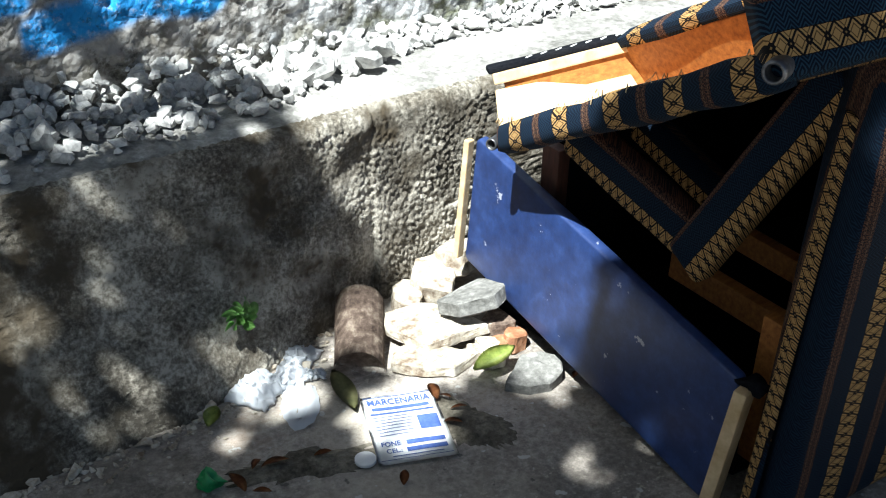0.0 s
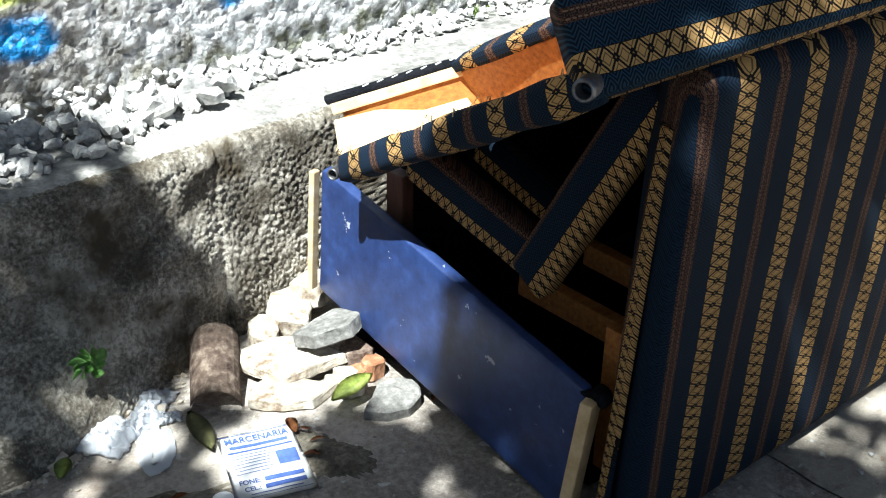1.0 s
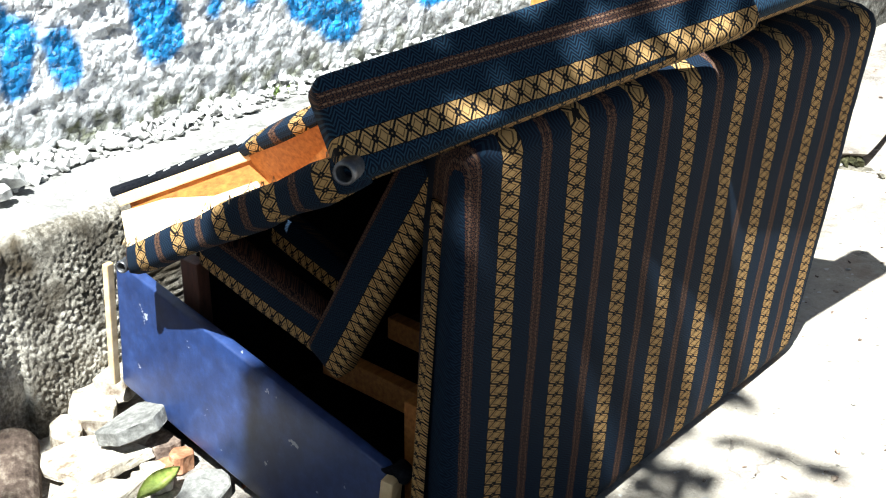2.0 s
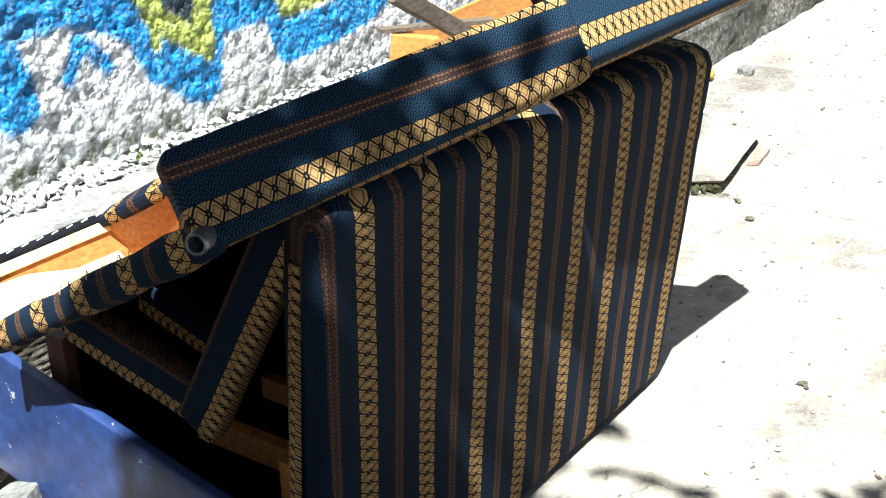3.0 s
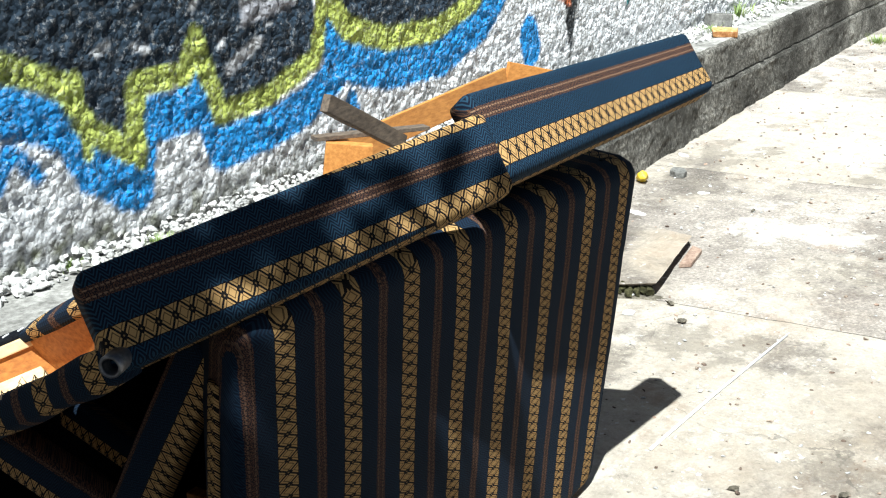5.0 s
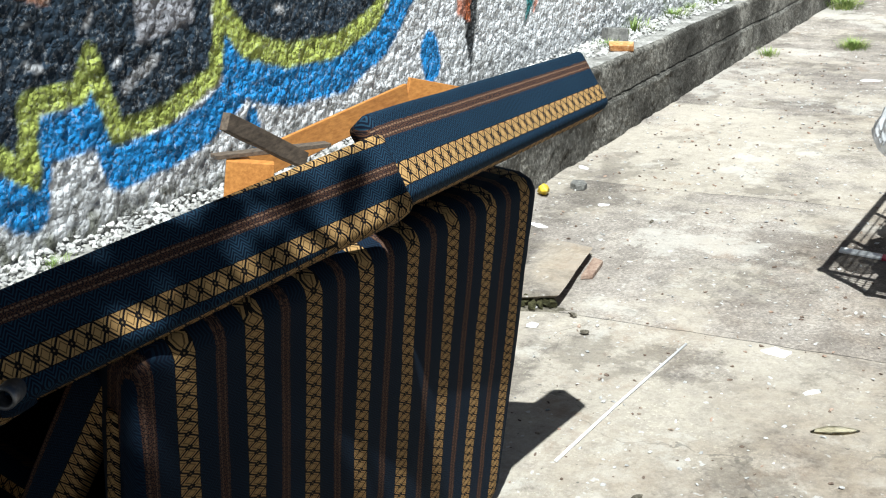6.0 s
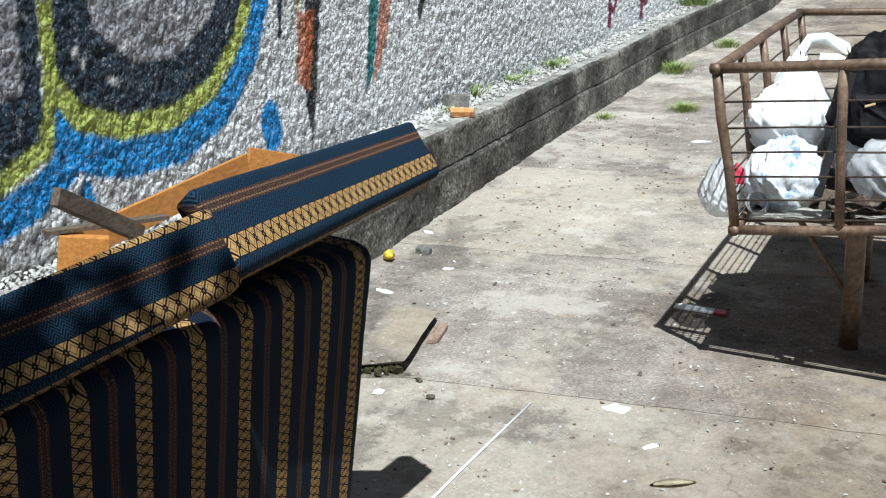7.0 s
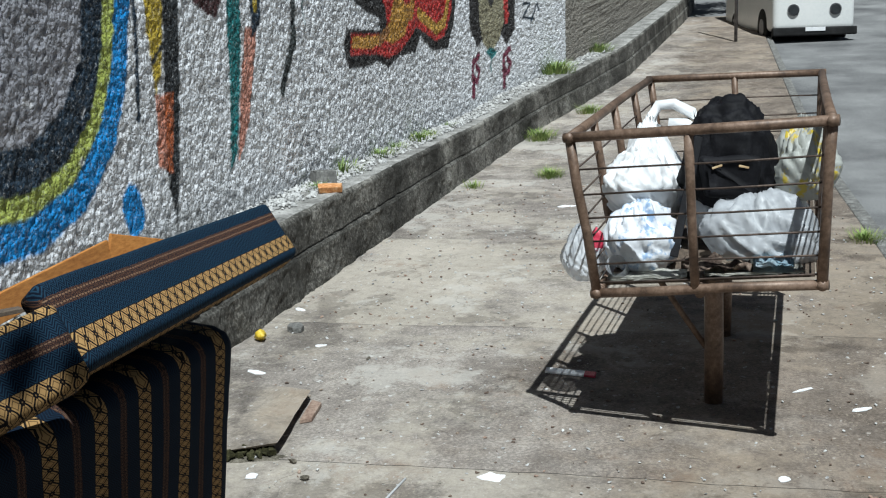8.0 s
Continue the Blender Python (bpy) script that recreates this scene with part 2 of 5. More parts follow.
DUSTY = rough_mat("dusty_pale_concrete", (0.12, 0.116, 0.108), (0.26, 0.254, 0.24), (0.46, 0.45, 0.43), 5.0, 50, 0.95, 0.6, 0.008)
GRAVEL = rough_mat("crushed_stone", (0.2, 0.2, 0.2), (0.45, 0.445, 0.435), (0.7, 0.7, 0.68), 11, 60, 0.9, 0.4, 0.01)
SLATE = rough_mat("grey_flagstone", (0.09, 0.088, 0.083), (0.17, 0.167, 0.158), (0.3, 0.295, 0.28), 16, 80, 0.9, 0.5, 0.008)
RUBBLE = rough_mat("pale_mortar_rubble", (0.17, 0.125, 0.09), (0.42, 0.37, 0.30), (0.66, 0.62, 0.55), 14, 60, 0.95, 0.6, 0.012)
BROWNTILE = rough_mat("brown_clay", (0.06, 0.042, 0.034), (0.17, 0.125, 0.1), (0.42, 0.35, 0.28), 14, 60)
TERRACOTTA = rough_mat("terracotta", (0.2, 0.085, 0.045), (0.35, 0.165, 0.09), (0.52, 0.3, 0.19), 8, 60)
BLUEPAINT = rough_mat("chipped_blue_paint", (0.010, 0.021, 0.075), (0.016, 0.035, 0.12), (0.028, 0.06, 0.19), 3, 30, 0.4, 0.25, 0.003, spots=((0.3, 0.32, 0.4), 26, 0.68, 0.70))
PALEWOOD = wood_mat("raw_pine", (0.55, 0.38, 0.19), (0.82, 0.66, 0.42), (3, 3, 3))
ORANGEWOOD = wood_mat("orange_pine", (0.26, 0.09, 0.018), (0.55, 0.23, 0.05), (3, 14, 14))
PLYWOOD = wood_mat("varnished_plywood", (0.42, 0.17, 0.035), (0.70, 0.33, 0.085), (3, 12, 12))
GREYWOOD = wood_mat("weathered_wood", (0.06, 0.045, 0.035), (0.2, 0.15, 0.11), (4, 12, 12), 0.85)
DARKWOOD = wood_mat("dark_red_wood", (0.05, 0.02, 0.012), (0.14, 0.05, 0.03), (12, 12, 3))
FABRIC = fabric_mat("striped_upholstery", 0.1575, 0.047, 0.0225, 0.024, 0.3)
FABRIC_RAIL = fabric_mat("striped_rail_upholstery", 0.156, 0.041, 0.025, 0.024, 0.7)
# black cloth, and the near-glossless black that stands in for shade inside the sofa
CLOTH_AND_DARK = rough_mat("black_cloth_and_inner_dark", (0.004, 0.004, 0.006), (0.007, 0.008, 0.011), (0.014, 0.015, 0.018), 6, 200, 0.9)
CLOTH_AND_DARK.node_tree.nodes["Principled BSDF"].inputs["Specular IOR Level"].default_value = 0.02
RUST = rough_mat("rusty_steel", (0.085, 0.054, 0.038), (0.165, 0.106, 0.072), (0.27, 0.185, 0.135), 9, 60, 0.5, 0.25, 0.002, 0.15)
WIRE = rough_mat("rusty_wire", (0.03, 0.02, 0.015), (0.07, 0.05, 0.04), (0.14, 0.1, 0.08), 9, 70, 0.6, 0.2, 0.002, 0.4)
STEEL = rough_mat("dull_steel_tube", (0.07, 0.07, 0.075), (0.16, 0.16, 0.17), (0.3, 0.3, 0.31), 9, 70, 0.4, 0.2, 0.002, 0.8)
WALLPAINT = painted_wall_mat()
BAG = film_mat("white_plastic_film", (0.78, 0.79, 0.8), 1.0)
BAGCLEAR = film_mat("milky_plastic_film", (0.55, 0.57, 0.6), 0.6)
BAGFILM = film_mat("thin_carrier_film", (0.72, 0.75, 0.8), 0.9)
BAGPRINT = film_mat("printed_plastic_film", (0.74, 0.76, 0.8), 1.0, (0.3, 0.42, 0.6))
BAGYELLOW = film_mat("clear_film_with_yellow", (0.42, 0.43, 0.40), 0.85, (0.6, 0.45, 0.04))
NYLON = rough_mat("black_nylon", (0.003, 0.003, 0.004), (0.006, 0.006, 0.008), (0.014, 0.014, 0.017), 8, 120, 0.7, 0.4, 0.006)
PAPER = rough_mat("white_paper", (0.74, 0.75, 0.76), (0.8, 0.81, 0.82), (0.84, 0.84, 0.84), 8, 60, 0.8, 0.15, 0.002)
PAPERDIRTY = rough_mat("dirty_paper", (0.42, 0.41, 0.36), (0.62, 0.61, 0.55), (0.72, 0.71, 0.66), 9, 60, 0.8, 0.2, 0.003)
BLUECLOTH = rough_mat("pale_blue_cloth", (0.25, 0.4, 0.5), (0.45, 0.58, 0.66), (0.62, 0.7, 0.74), 12, 80, 0.85, 0.3, 0.004)
INK = rough_mat("blue_ink", (0.03, 0.06, 0.2), (0.05, 0.09, 0.27), (0.08, 0.13, 0.34), 8, 60, 0.8, 0.1, 0.001)
LEAF = rough_mat("green_leaf", (0.03, 0.07, 0.015), (0.06, 0.13, 0.025), (0.1, 0.2, 0.04), 9, 40, 0.5, 0.2, 0.002)
MOSS = rough_mat("dark_moss", (0.015, 0.016, 0.008), (0.045, 0.043, 0.02), (0.13, 0.12, 0.06), 20, 120, 0.95, 1.0, 0.012)
LEAFFRESH = rough_mat("fresh_weed_leaf", (0.09, 0.22, 0.05), (0.15, 0.34, 0.08), (0.25, 0.45, 0.14), 30, 90, 0.5, 0.2, 0.002)
LEAFPALE = rough_mat("yellow_green_leaf", (0.2, 0.27, 0.05), (0.33, 0.4, 0.09), (0.45, 0.5, 0.14), 20, 80, 0.5, 0.2, 0.002)
LEAFOLIVE = rough_mat("olive_leaf", (0.14, 0.15, 0.06), (0.22, 0.22, 0.1), (0.3, 0.29, 0.14), 14, 60, 0.6, 0.2, 0.002)
LEAFDRY = rough_mat("dry_leaf", (0.1, 0.035, 0.015), (0.22, 0.08, 0.03), (0.35, 0.16, 0.06), 12, 60, 0.7, 0.3, 0.002)
GRASS = rough_mat("grass_blades", (0.09, 0.16, 0.03), (0.19, 0.28, 0.06), (0.42, 0.44, 0.18), 9, 40, 0.6, 0.1, 0.001)
FADED = rough_mat("faded_clay", (0.2, 0.13, 0.1), (0.32, 0.23, 0.18), (0.42, 0.33, 0.27), 8, 60)
STRAW = rough_mat("pale_dry_leaf", (0.45, 0.4, 0.27), (0.6, 0.54, 0.39), (0.7, 0.65, 0.5), 12, 60, 0.7)
ORANGETILE = rough_mat("pale_orange_clay", (0.4, 0.16, 0.06), (0.62, 0.3, 0.12), (0.75, 0.5, 0.3), 14, 60)
BARK = rough_mat("bark", (0.05, 0.035, 0.025), (0.12, 0.09, 0.065), (0.22, 0.17, 0.13), 5, 40)
VANWHITE = rough_mat("van_paint", (0.7, 0.71, 0.7), (0.76, 0.77, 0.75), (0.8, 0.8, 0.78), 1, 20, 0.3, 0.05, 0.001)
RUBBER = rough_mat("black_rubber", (0.01, 0.01, 0.01), (0.018, 0.018, 0.018), (0.03, 0.03, 0.03), 5, 50, 0.8)
GREENBAG = film_mat("green_plastic", (0.02, 0.25, 0.08), 1.0)
YELLOW = rough_mat("yellow_plastic", (0.5, 0.33, 0.02), (0.7, 0.5, 0.04), (0.8, 0.65, 0.2), 20, 60, 0.5)
RED = rough_mat("red_plastic", (0.45, 0.03, 0.06), (0.62, 0.05, 0.10), (0.68, 0.1, 0.14), 20, 60, 0.4)
GLASS = rough_mat("dark_glass", (0.02, 0.022, 0.025), (0.03, 0.033, 0.036), (0.04, 0.045, 0.05), 2, 10, 0.08, 0.0, 0.001)


# ---- building helpers ----
def thing(name, at, label, category, group="", kind=""):
    ob = new(name)
    ob.location = at
    ob.empty_display_size = 0.1
    return tagged(ob, label, category, group, kind)


def part(name, bm, material, parent=None, label="", smooth=False):
    """Links a bmesh in world metres as one mesh object, under a thing or a part where one is given."""
    me = bpy.data.meshes.new(name)
    bm.normal_update()
    bm.to_mesh(me)
    bm.free()
    me.materials.append(material)
    if smooth:
        me.polygons.foreach_set("use_smooth", [True] * len(me.polygons))
    ob = new(name, me)
    if parent is not None:
        ob.parent = parent
        if parent.data is None:
            ob.matrix_parent_inverse = Matrix.Translation(-Vector(parent.location))
    return tagged(ob, label) if label else ob


def rest(ob):
    """Moves a mesh's origin to its base, so that it stands where it is."""
    co = np.array([v.co for v in ob.data.vertices])
    c = Vector(((co[:, 0].min() + co[:, 0].max()) / 2, (co[:, 1].min() + co[:, 1].max()) / 2, co[:, 2].min()))
    ob.data.transform(Matrix.Translation(-c))
    ob.location = c
    return ob


def grid_mesh(name, pts, material, attr=None):
    """A sheet from an array of rows x columns x 3."""
    r, c = pts.shape[:2]
    i = np.arange(r * c).reshape(r, c)
    f = np.stack([i[:-1, :-1], i[:-1, 1:], i[1:, 1:], i[1:, :-1]], -1).reshape(-1, 4)
    me = bpy.data.meshes.new(name)
    me.from_pydata(pts.reshape(-1, 3).tolist(), [], f.tolist())
    me.materials.append(material)
    me.polygons.foreach_set("use_smooth", [True] * len(me.polygons))
    if attr is not None:
        a = me.color_attributes.new("paint", "FLOAT_COLOR", "POINT")
        a.data.foreach_set("color", np.concatenate([attr.reshape(-1, 3), np.ones((r * c, 1))], 1).astype(np.float32).ravel())
    return new(name, me)


def tube(bm, pts, r, sides=10, cap=True):
    """A round bar along points."""
    pts = [Vector(p) for p in pts]
    rings = []
    for i, p in enumerate(pts):
        d = (pts[min(i + 1, len(pts) - 1)] - pts[max(i - 1, 0)]).normalized()
        x = d.cross(Vector((0, 0, 1)) if abs(d.z) < 0.9 else Vector((0, 1, 0))).normalized()
        y = d.cross(x)
        rr = r[i] if isinstance(r, (list, tuple)) else r
        rings.append([bm.verts.new(p + (x * math.cos(k * math.tau / sides) + y * math.sin(k * math.tau / sides)) * rr) for k in range(sides)])
    for a, b in zip(rings, rings[1:]):
        for k in range(sides):
            bm.faces.new((a[k], a[(k + 1) % sides], b[(k + 1) % sides], b[k])).smooth = True
    if cap:
        bm.faces.new(rings[0][::-1])
        bm.faces.new(rings[-1])
    return bm


def hexa(front, back, bevel=0.0, segs=2, corner=0.0, cuts=0, rough=0.0, uv=None):
    """A six-sided block from four front corners (top left, top right, bottom right, bottom left) and the four behind; its edges are rounded. uv: origin, the axis across and the axis along the stripes."""
    bm = bmesh.new()
    f = [bm.verts.new(p) for p in front]
    b = [bm.verts.new(p) for p in back]
    bm.faces.new(f[::-1])
    bm.faces.new(b)
    for k in range(4):
        bm.faces.new((f[k], f[(k + 1) % 4], b[(k + 1) % 4], b[k]))
    bmesh.ops.recalc_face_normals(bm, faces=bm.faces)
    if corner:
        es = [e for e in bm.edges if (e.verts[0] in f) != (e.verts[1] in f)]
        bmesh.ops.bevel(bm, geom=es, offset=corner, segments=5, affect="EDGES", profile=0.5)
    if bevel:
        bmesh.ops.bevel(bm, geom=[e for e in bm.edges if e.calc_face_angle(0) > 0.6], offset=bevel, segments=segs, affect="EDGES", profile=0.6)
    if cuts:
        bmesh.ops.triangulate(bm, faces=[q for q in bm.faces if len(q.verts) > 4])
        for _ in range(cuts):
            bmesh.ops.subdivide_edges(bm, edges=[e for e in bm.edges if e.calc_length() > 0.03], cuts=1, use_grid_fill=True)
    if rough:
        bm.normal_update()
        for v in bm.verts:
            v.co += v.normal * noise.noise(v.co * 9) * rough
    if uv:
        lay = bm.loops.layers.uv.new("UVMap")
        if callable(uv):
            for q in bm.faces:
                for lp in q.loops:
                    lp[lay].uv = uv(lp.vert.co)
            uv = None
    if uv:
        o, eu, ev = (Vector(q) for q in uv)
        en = eu.cross(ev)
        for q in bm.faces:
            for lp in q.loops:
                d = lp.vert.co - o
                lp[lay].uv = (d.dot(eu), d.dot(ev) + d.dot(en))
    if bevel:
        for q in bm.faces:
            q.smooth = bevel > 0.012
    return bm


def board(a, b, side, width, thick, bevel=0.003, **kw):
    """A plank from a to b, its width along side, its thickness across."""
    a, b = Vector(a), Vector(b)
    d = (b - a).normalized()
    w = (Vector(side) - d * Vector(side).dot(d)).normalized() * width / 2
    t = d.cross(w).normalized() * thick / 2
    return hexa([a + w + t, b + w + t, b - w + t, a - w + t], [a + w - t, b + w - t, b - w - t, a - w - t], bevel, 2, **kw)


def shifted(pts, v):
    return [Vector(p) + Vector(v) for p in pts]


def rock(rng, centre, size, squash=0.7, sub=2, jag=0.28):
    """One broken stone."""
    bm = bmesh.new()
    bmesh.ops.create_icosphere(bm, subdivisions=sub, radius=1)
    planes = [(Vector((rng.uniform(-1, 1), rng.uniform(-1, 1), rng.uniform(-1, 1))).normalized(), rng.uniform(0.35, 0.8)) for _ in range(11)]
    turn = Euler((rng.uniform(-0.4, 0.4), rng.uniform(-0.4, 0.4), rng.uniform(0, 6.3))).to_matrix()
    off = Vector((rng.uniform(0, 50), 0, 0))
    for v in bm.verts:
        c = v.co.copy()
        for nn, dd in planes:
            k = c.dot(nn) - dd
            if k > 0:
                c -= nn * k
        c *= 1 + jag * noise.noise(c * 1.7 + off)
        v.co = Vector(centre) + turn @ Vector((c.x * size[0], c.y * size[1], c.z * size[2]))
    return bm


def joined(name, meshes, material):
    """Many small bmeshes as one mesh."""
    vs, fs, k = [], [], 0
    for bm in meshes:
        bm.verts.index_update()
        vs += [tuple(v.co) for v in bm.verts]
        fs += [tuple(v.index + k for v in q.verts) for q in bm.faces]
        k += len(bm.verts)
        bm.free()
    me = bpy.data.meshes.new(name)
    me.from_pydata(vs, [], fs)
    me.materials.append(material)
    return new(name, me)


def pad(front, back, r, corner, nu, nv, uv):
    """An upholstered panel: a smooth front with rounded rim and corners, its sides and its back; back gives the way backwards at each corner."""
    front, back = [Vector(p) for p in front], [Vector(p) for p in back]
    wide, high = (front[1] - front[0]).length, (front[3] - front[0]).length

    def spread(n, size):
        e = [0, 0.15, 0.35, 0.6, 0.8, 1.0]
        near = [k * corner / size for k in e]
        mid = np.linspace(corner / size, 1 - corner / size, n)[1:-1].tolist()
        return near + mid + [1 - k for k in near[::-1]]

    def blend(c, a, b):
        return c[0].lerp(c[1], a).lerp(c[3].lerp(c[2], a), b)

    us, vs = spread(nu, wide), spread(nv, high)
    bm = bmesh.new()
    lay = bm.loops.layers.uv.new("UVMap")
    fr, bk = [], []
    for a in us:
        fr.append([])
        bk.append([])
        for b in vs:
            dx, dy = min(a, 1 - a) * wide, min(b, 1 - b) * high
            d = min(dx, dy)
            a2, b2 = a, b
            if dx < corner and dy < corner:
                px, py = corner - dx, corner - dy
                far = max(px, py)
                k = far / math.hypot(px, py) if far > 0 else 1
                a2 = (corner - px * k) / wide if a < 0.5 else 1 - (corner - px * k) / wide
                b2 = (corner - py * k) / high if b < 0.5 else 1 - (corner - py * k) / high
                d = corner - far
            w = blend(back, a2, b2)
            p = blend(front, a2, b2)
            sink = r - math.sqrt(max(0, r * r - max(0, r - d) ** 2)) if d < r else 0
            soft = 0.004 * noise.noise(p * 5) + 0.0015 * noise.noise(p * 22)
            fr[-1].append(bm.verts.new(p + w.normalized() * (sink + soft)))
            bk[-1].append(bm.verts.new(p + w))
    n, m = len(us), len(vs)
    rim = [(i, 0) for i in range(n)] + [(n - 1, j) for j in range(1, m)] + [(i, m - 1) for i in range(n - 2, -1, -1)] + [(0, j) for j in range(m - 2, 0, -1)]
    for g in (fr, bk):
        for i in range(n - 1):
            for j in range(m - 1):
                bm.faces.new((g[i][j], g[i + 1][j], g[i + 1][j + 1], g[i][j + 1]))
    for (i, j), (k, l) in zip(rim, rim[1:] + rim[:1]):
        bm.faces.new((fr[i][j], fr[k][l], bk[k][l], bk[i][j]))
    bmesh.ops.recalc_face_normals(bm, faces=bm.faces)
    for q in bm.faces:
        q.smooth = True
        for lp in q.loops:
            lp[lay].uv = uv(lp.vert.co)
    return bm


# ---- the street's line ----
LINE_X = (-40, 11.5, 13.0, 14.2, 15.4, 16.8, 19.2, 26.5, 60)
LINE_Y = (1.75, 1.75, 1.70, 1.58, 1.38, 1.10, 0.69, 0.05, -2.0)


def kerb_y(x):
    return np.interp(x, LINE_X, LINE_Y)


def rise(x):
    x = np.asarray(x, float)
    return 0.088 * np.where(x < 12, 0, np.where(x < 14, (x - 12) ** 2 / 4, np.minimum(x, 40) - 13))


def steps(*runs):
    """Values in runs of (start, end, spacing)."""
    out = [np.arange(a, b - 1e-6, s) for a, b, s in runs]
    return np.concatenate(out + [[runs[-1][1]]])


def fuzz(p, scale, seed=0.0):
    return noise.noise(Vector((p[0] * scale + seed, p[1] * scale, p[2] * scale)))


# ---- ground ----
xs = steps((-300, -20, 40), (-20, 0, 2), (0, 16, 0.25), (16, 60, 1), (60, 400, 40))
ys = np.array([-300, -100, -30, -12, -8, -5, -4, -3, -2.5, -2.1, -1.66, -1.655, -1, 0, 1, 1.7, 3, 10, 40, 120, 300])
gx, gy = np.meshgrid(xs, ys, indexing="ij")
drop = np.where(gy < -1.656, -0.09, -0.03)
ground = grid_mesh("ground", np.stack([gx, gy + (kerb_y(gx) - 1.75) * np.clip((gy + 1.5) / 3.2, 0, 1), rise(gx) + drop], -1), ASPHALT)
tagged(ground, "worn grey asphalt road and ground under the pavement", "ground", kind="structure")

# ---- retaining kerb ----
xs = steps((-3, 0.8, 0.1), (0.8, 1.6, 0.012), (1.6, 2.4, 0.0036), (2.4, 2.7, 0.02), (2.7, 5.5, 0.02), (5.5, 9, 0.02), (9, 16, 0.032), (16, 30, 0.1))
face = [(0, z) for z in np.arange(-0.06, 0.425, 0.0042)] + [(0.004, 0.436), (0.014, 0.445), (0.03, 0.45)] + [(d, 0.452) for d in np.arange(0.05, 0.36, 0.02)]
pts = np.zeros((len(xs), len(face), 3))
for i, x in enumerate(xs):
    foot = 0.2 * (1 - min(1, max(0, (x - 1.55) / 0.55))) if x < 2.1 else 0.02
    for j, (d, z) in enumerate(face):
        y = kerb_y(x) + d - foot * max(0, 1 - max(z, 0) / 0.42) ** 1.3
        q = Vector((x * 1.0, y, z))
        amt = (0.0055 if x < 2.7 else 0.0095) if d < 0.02 else 0.004
        amt *= 0.75 + 0.9 * noise.noise(q * 13)
        fine = 110 if x < 2.7 else 30 if x < 5.5 else 15
        lump = 1.2 - 2.4 * noise.voronoi(q * 108 + noise.noise_vector(q * 60) * 0.35)[0][0] if x < 2.7 else noise.noise(q * fine) * 1.1 + 0.8 * noise.noise(q * (26 if x < 9 else 14) + Vector((2, 0, 0)))
        pebbles = lump + noise.noise(q * fine * 0.45 + Vector((7, 0, 0))) * 0.18 + (noise.noise(q * 150) * 0.4 if x < 2.7 else 0.15)
        if x > 5.5 and (abs(z - 0.23) < 0.012 or (x % 0.85 < 0.036 and z > 0.23)):
            pebbles -= 1.5
        if x > 4.5 and z < 0.23 and d < 0.02:
            y -= 0.018 + 0.012 * noise.noise(q * 6)
        smoothness = 0.6 + 0.4 * min(1, max(0, (x - 1.7) / 0.35 + 0.5 * noise.noise(q * 4)))
        pts[i, j] = (x, y - (amt * pebbles * smoothness if d < 0.02 else 0) + 0.012 * noise.noise(q * 3) + (0.011 * noise.noise(q * 9) + 0.006 * noise.noise(q * 26) if x < 2.1 and d < 0.02 else 0), z + rise(x) + (amt * pebbles if d > 0.02 else 0))
kerb = grid_mesh("retaining_kerb", pts, ROUGHCAST)
kerb.data.materials.append(DUSTY)
kerb.data.materials.append(KERBDARK)
nc = len(face) - 1
kerb.data.polygons.foreach_set("material_index", [1 if k % nc >= nc - 16 else 2 if xs[k // nc] > 3.6 else 0 for k in range(len(kerb.data.polygons))])
tagged(kerb, "rough grey pebbly concrete retaining kerb with a flat top", "kerb", kind="structure")

# ---- painted wall ----
xs = steps((-3, 0.8, 0.15), (0.8, 8.0, 0.013), (8.0, 14, 0.02), (14, 18, 0.03), (18, 34, 0.3))
zs = steps((0.40, 1.75, 0.013), (1.75, 3.4, 0.12))
X, Z = np.meshgrid(xs, zs, indexing="ij")
pts = np.zeros((*X.shape, 3))
wob = np.zeros(X.shape)
for i, x in enumerate(xs):
    y0, r0 = float(kerb_y(x)) + 0.33, float(rise(x))
    for j, z in enumerate(zs):
        q = Vector((x, 0, z))
        h = noise.noise(q * 44) * 0.8 + noise.noise(q * 19 + Vector((3, 9, 0))) * 0.7 + 0.3 * noise.noise(q * 5)
        wob[i, j] = noise.noise(q * 22 + Vector((0, 5, 0))) + 0.6 * noise.noise(q * 50)
        pts[i, j] = (x, y0 - (0.0095 if x < 8 else 0.014) * h, z + r0)


def to_line(points):
    """Distance from each place on the wall to a line of points."""
    best = np.full(X.shape, 9.0)
    for (ax, az), (bx, bz) in zip(points, points[1:]):
        dx, dz = bx - ax, bz - az
        t = np.clip(((X - ax) * dx + (Z - az) * dz) / (dx * dx + dz * dz), 0, 1)
        best = np.minimum(best, np.hypot(X - ax - t * dx, Z - az - t * dz))
    return best


def inside(points):
    hit = np.zeros(X.shape, bool)
    for (ax, az), (bx, bz) in zip(points, points[1:] + points[:1]):
        cross = (az > Z) != (bz > Z)
        with np.errstate(divide="ignore", invalid="ignore"):
            hit ^= cross & (X < (bx - ax) * (Z - az) / (bz - az + 1e-9) + ax)
    return hit


PAINT = np.ones((*X.shape, 3)) * np.array((0.90, 0.915, 0.95))


def spray(mask, colour, cover=1.0):
    """Paint where the mask is above nought, broken up on the rough ground."""
    k = np.clip(mask / 0.012 + wob * 0.7, 0, 1)[..., None] * cover
    PAINT[:] = PAINT * (1 - k) + np.array(colour) * k


def stroke(points, width, colour, cover=1.0):
    spray(width / 2 - to_line(points), colour, cover)


def patch(points, colour, cover=1.0):
    d = to_line(points + points[:1])
    spray(np.where(inside(points), d, -d), colour, cover)


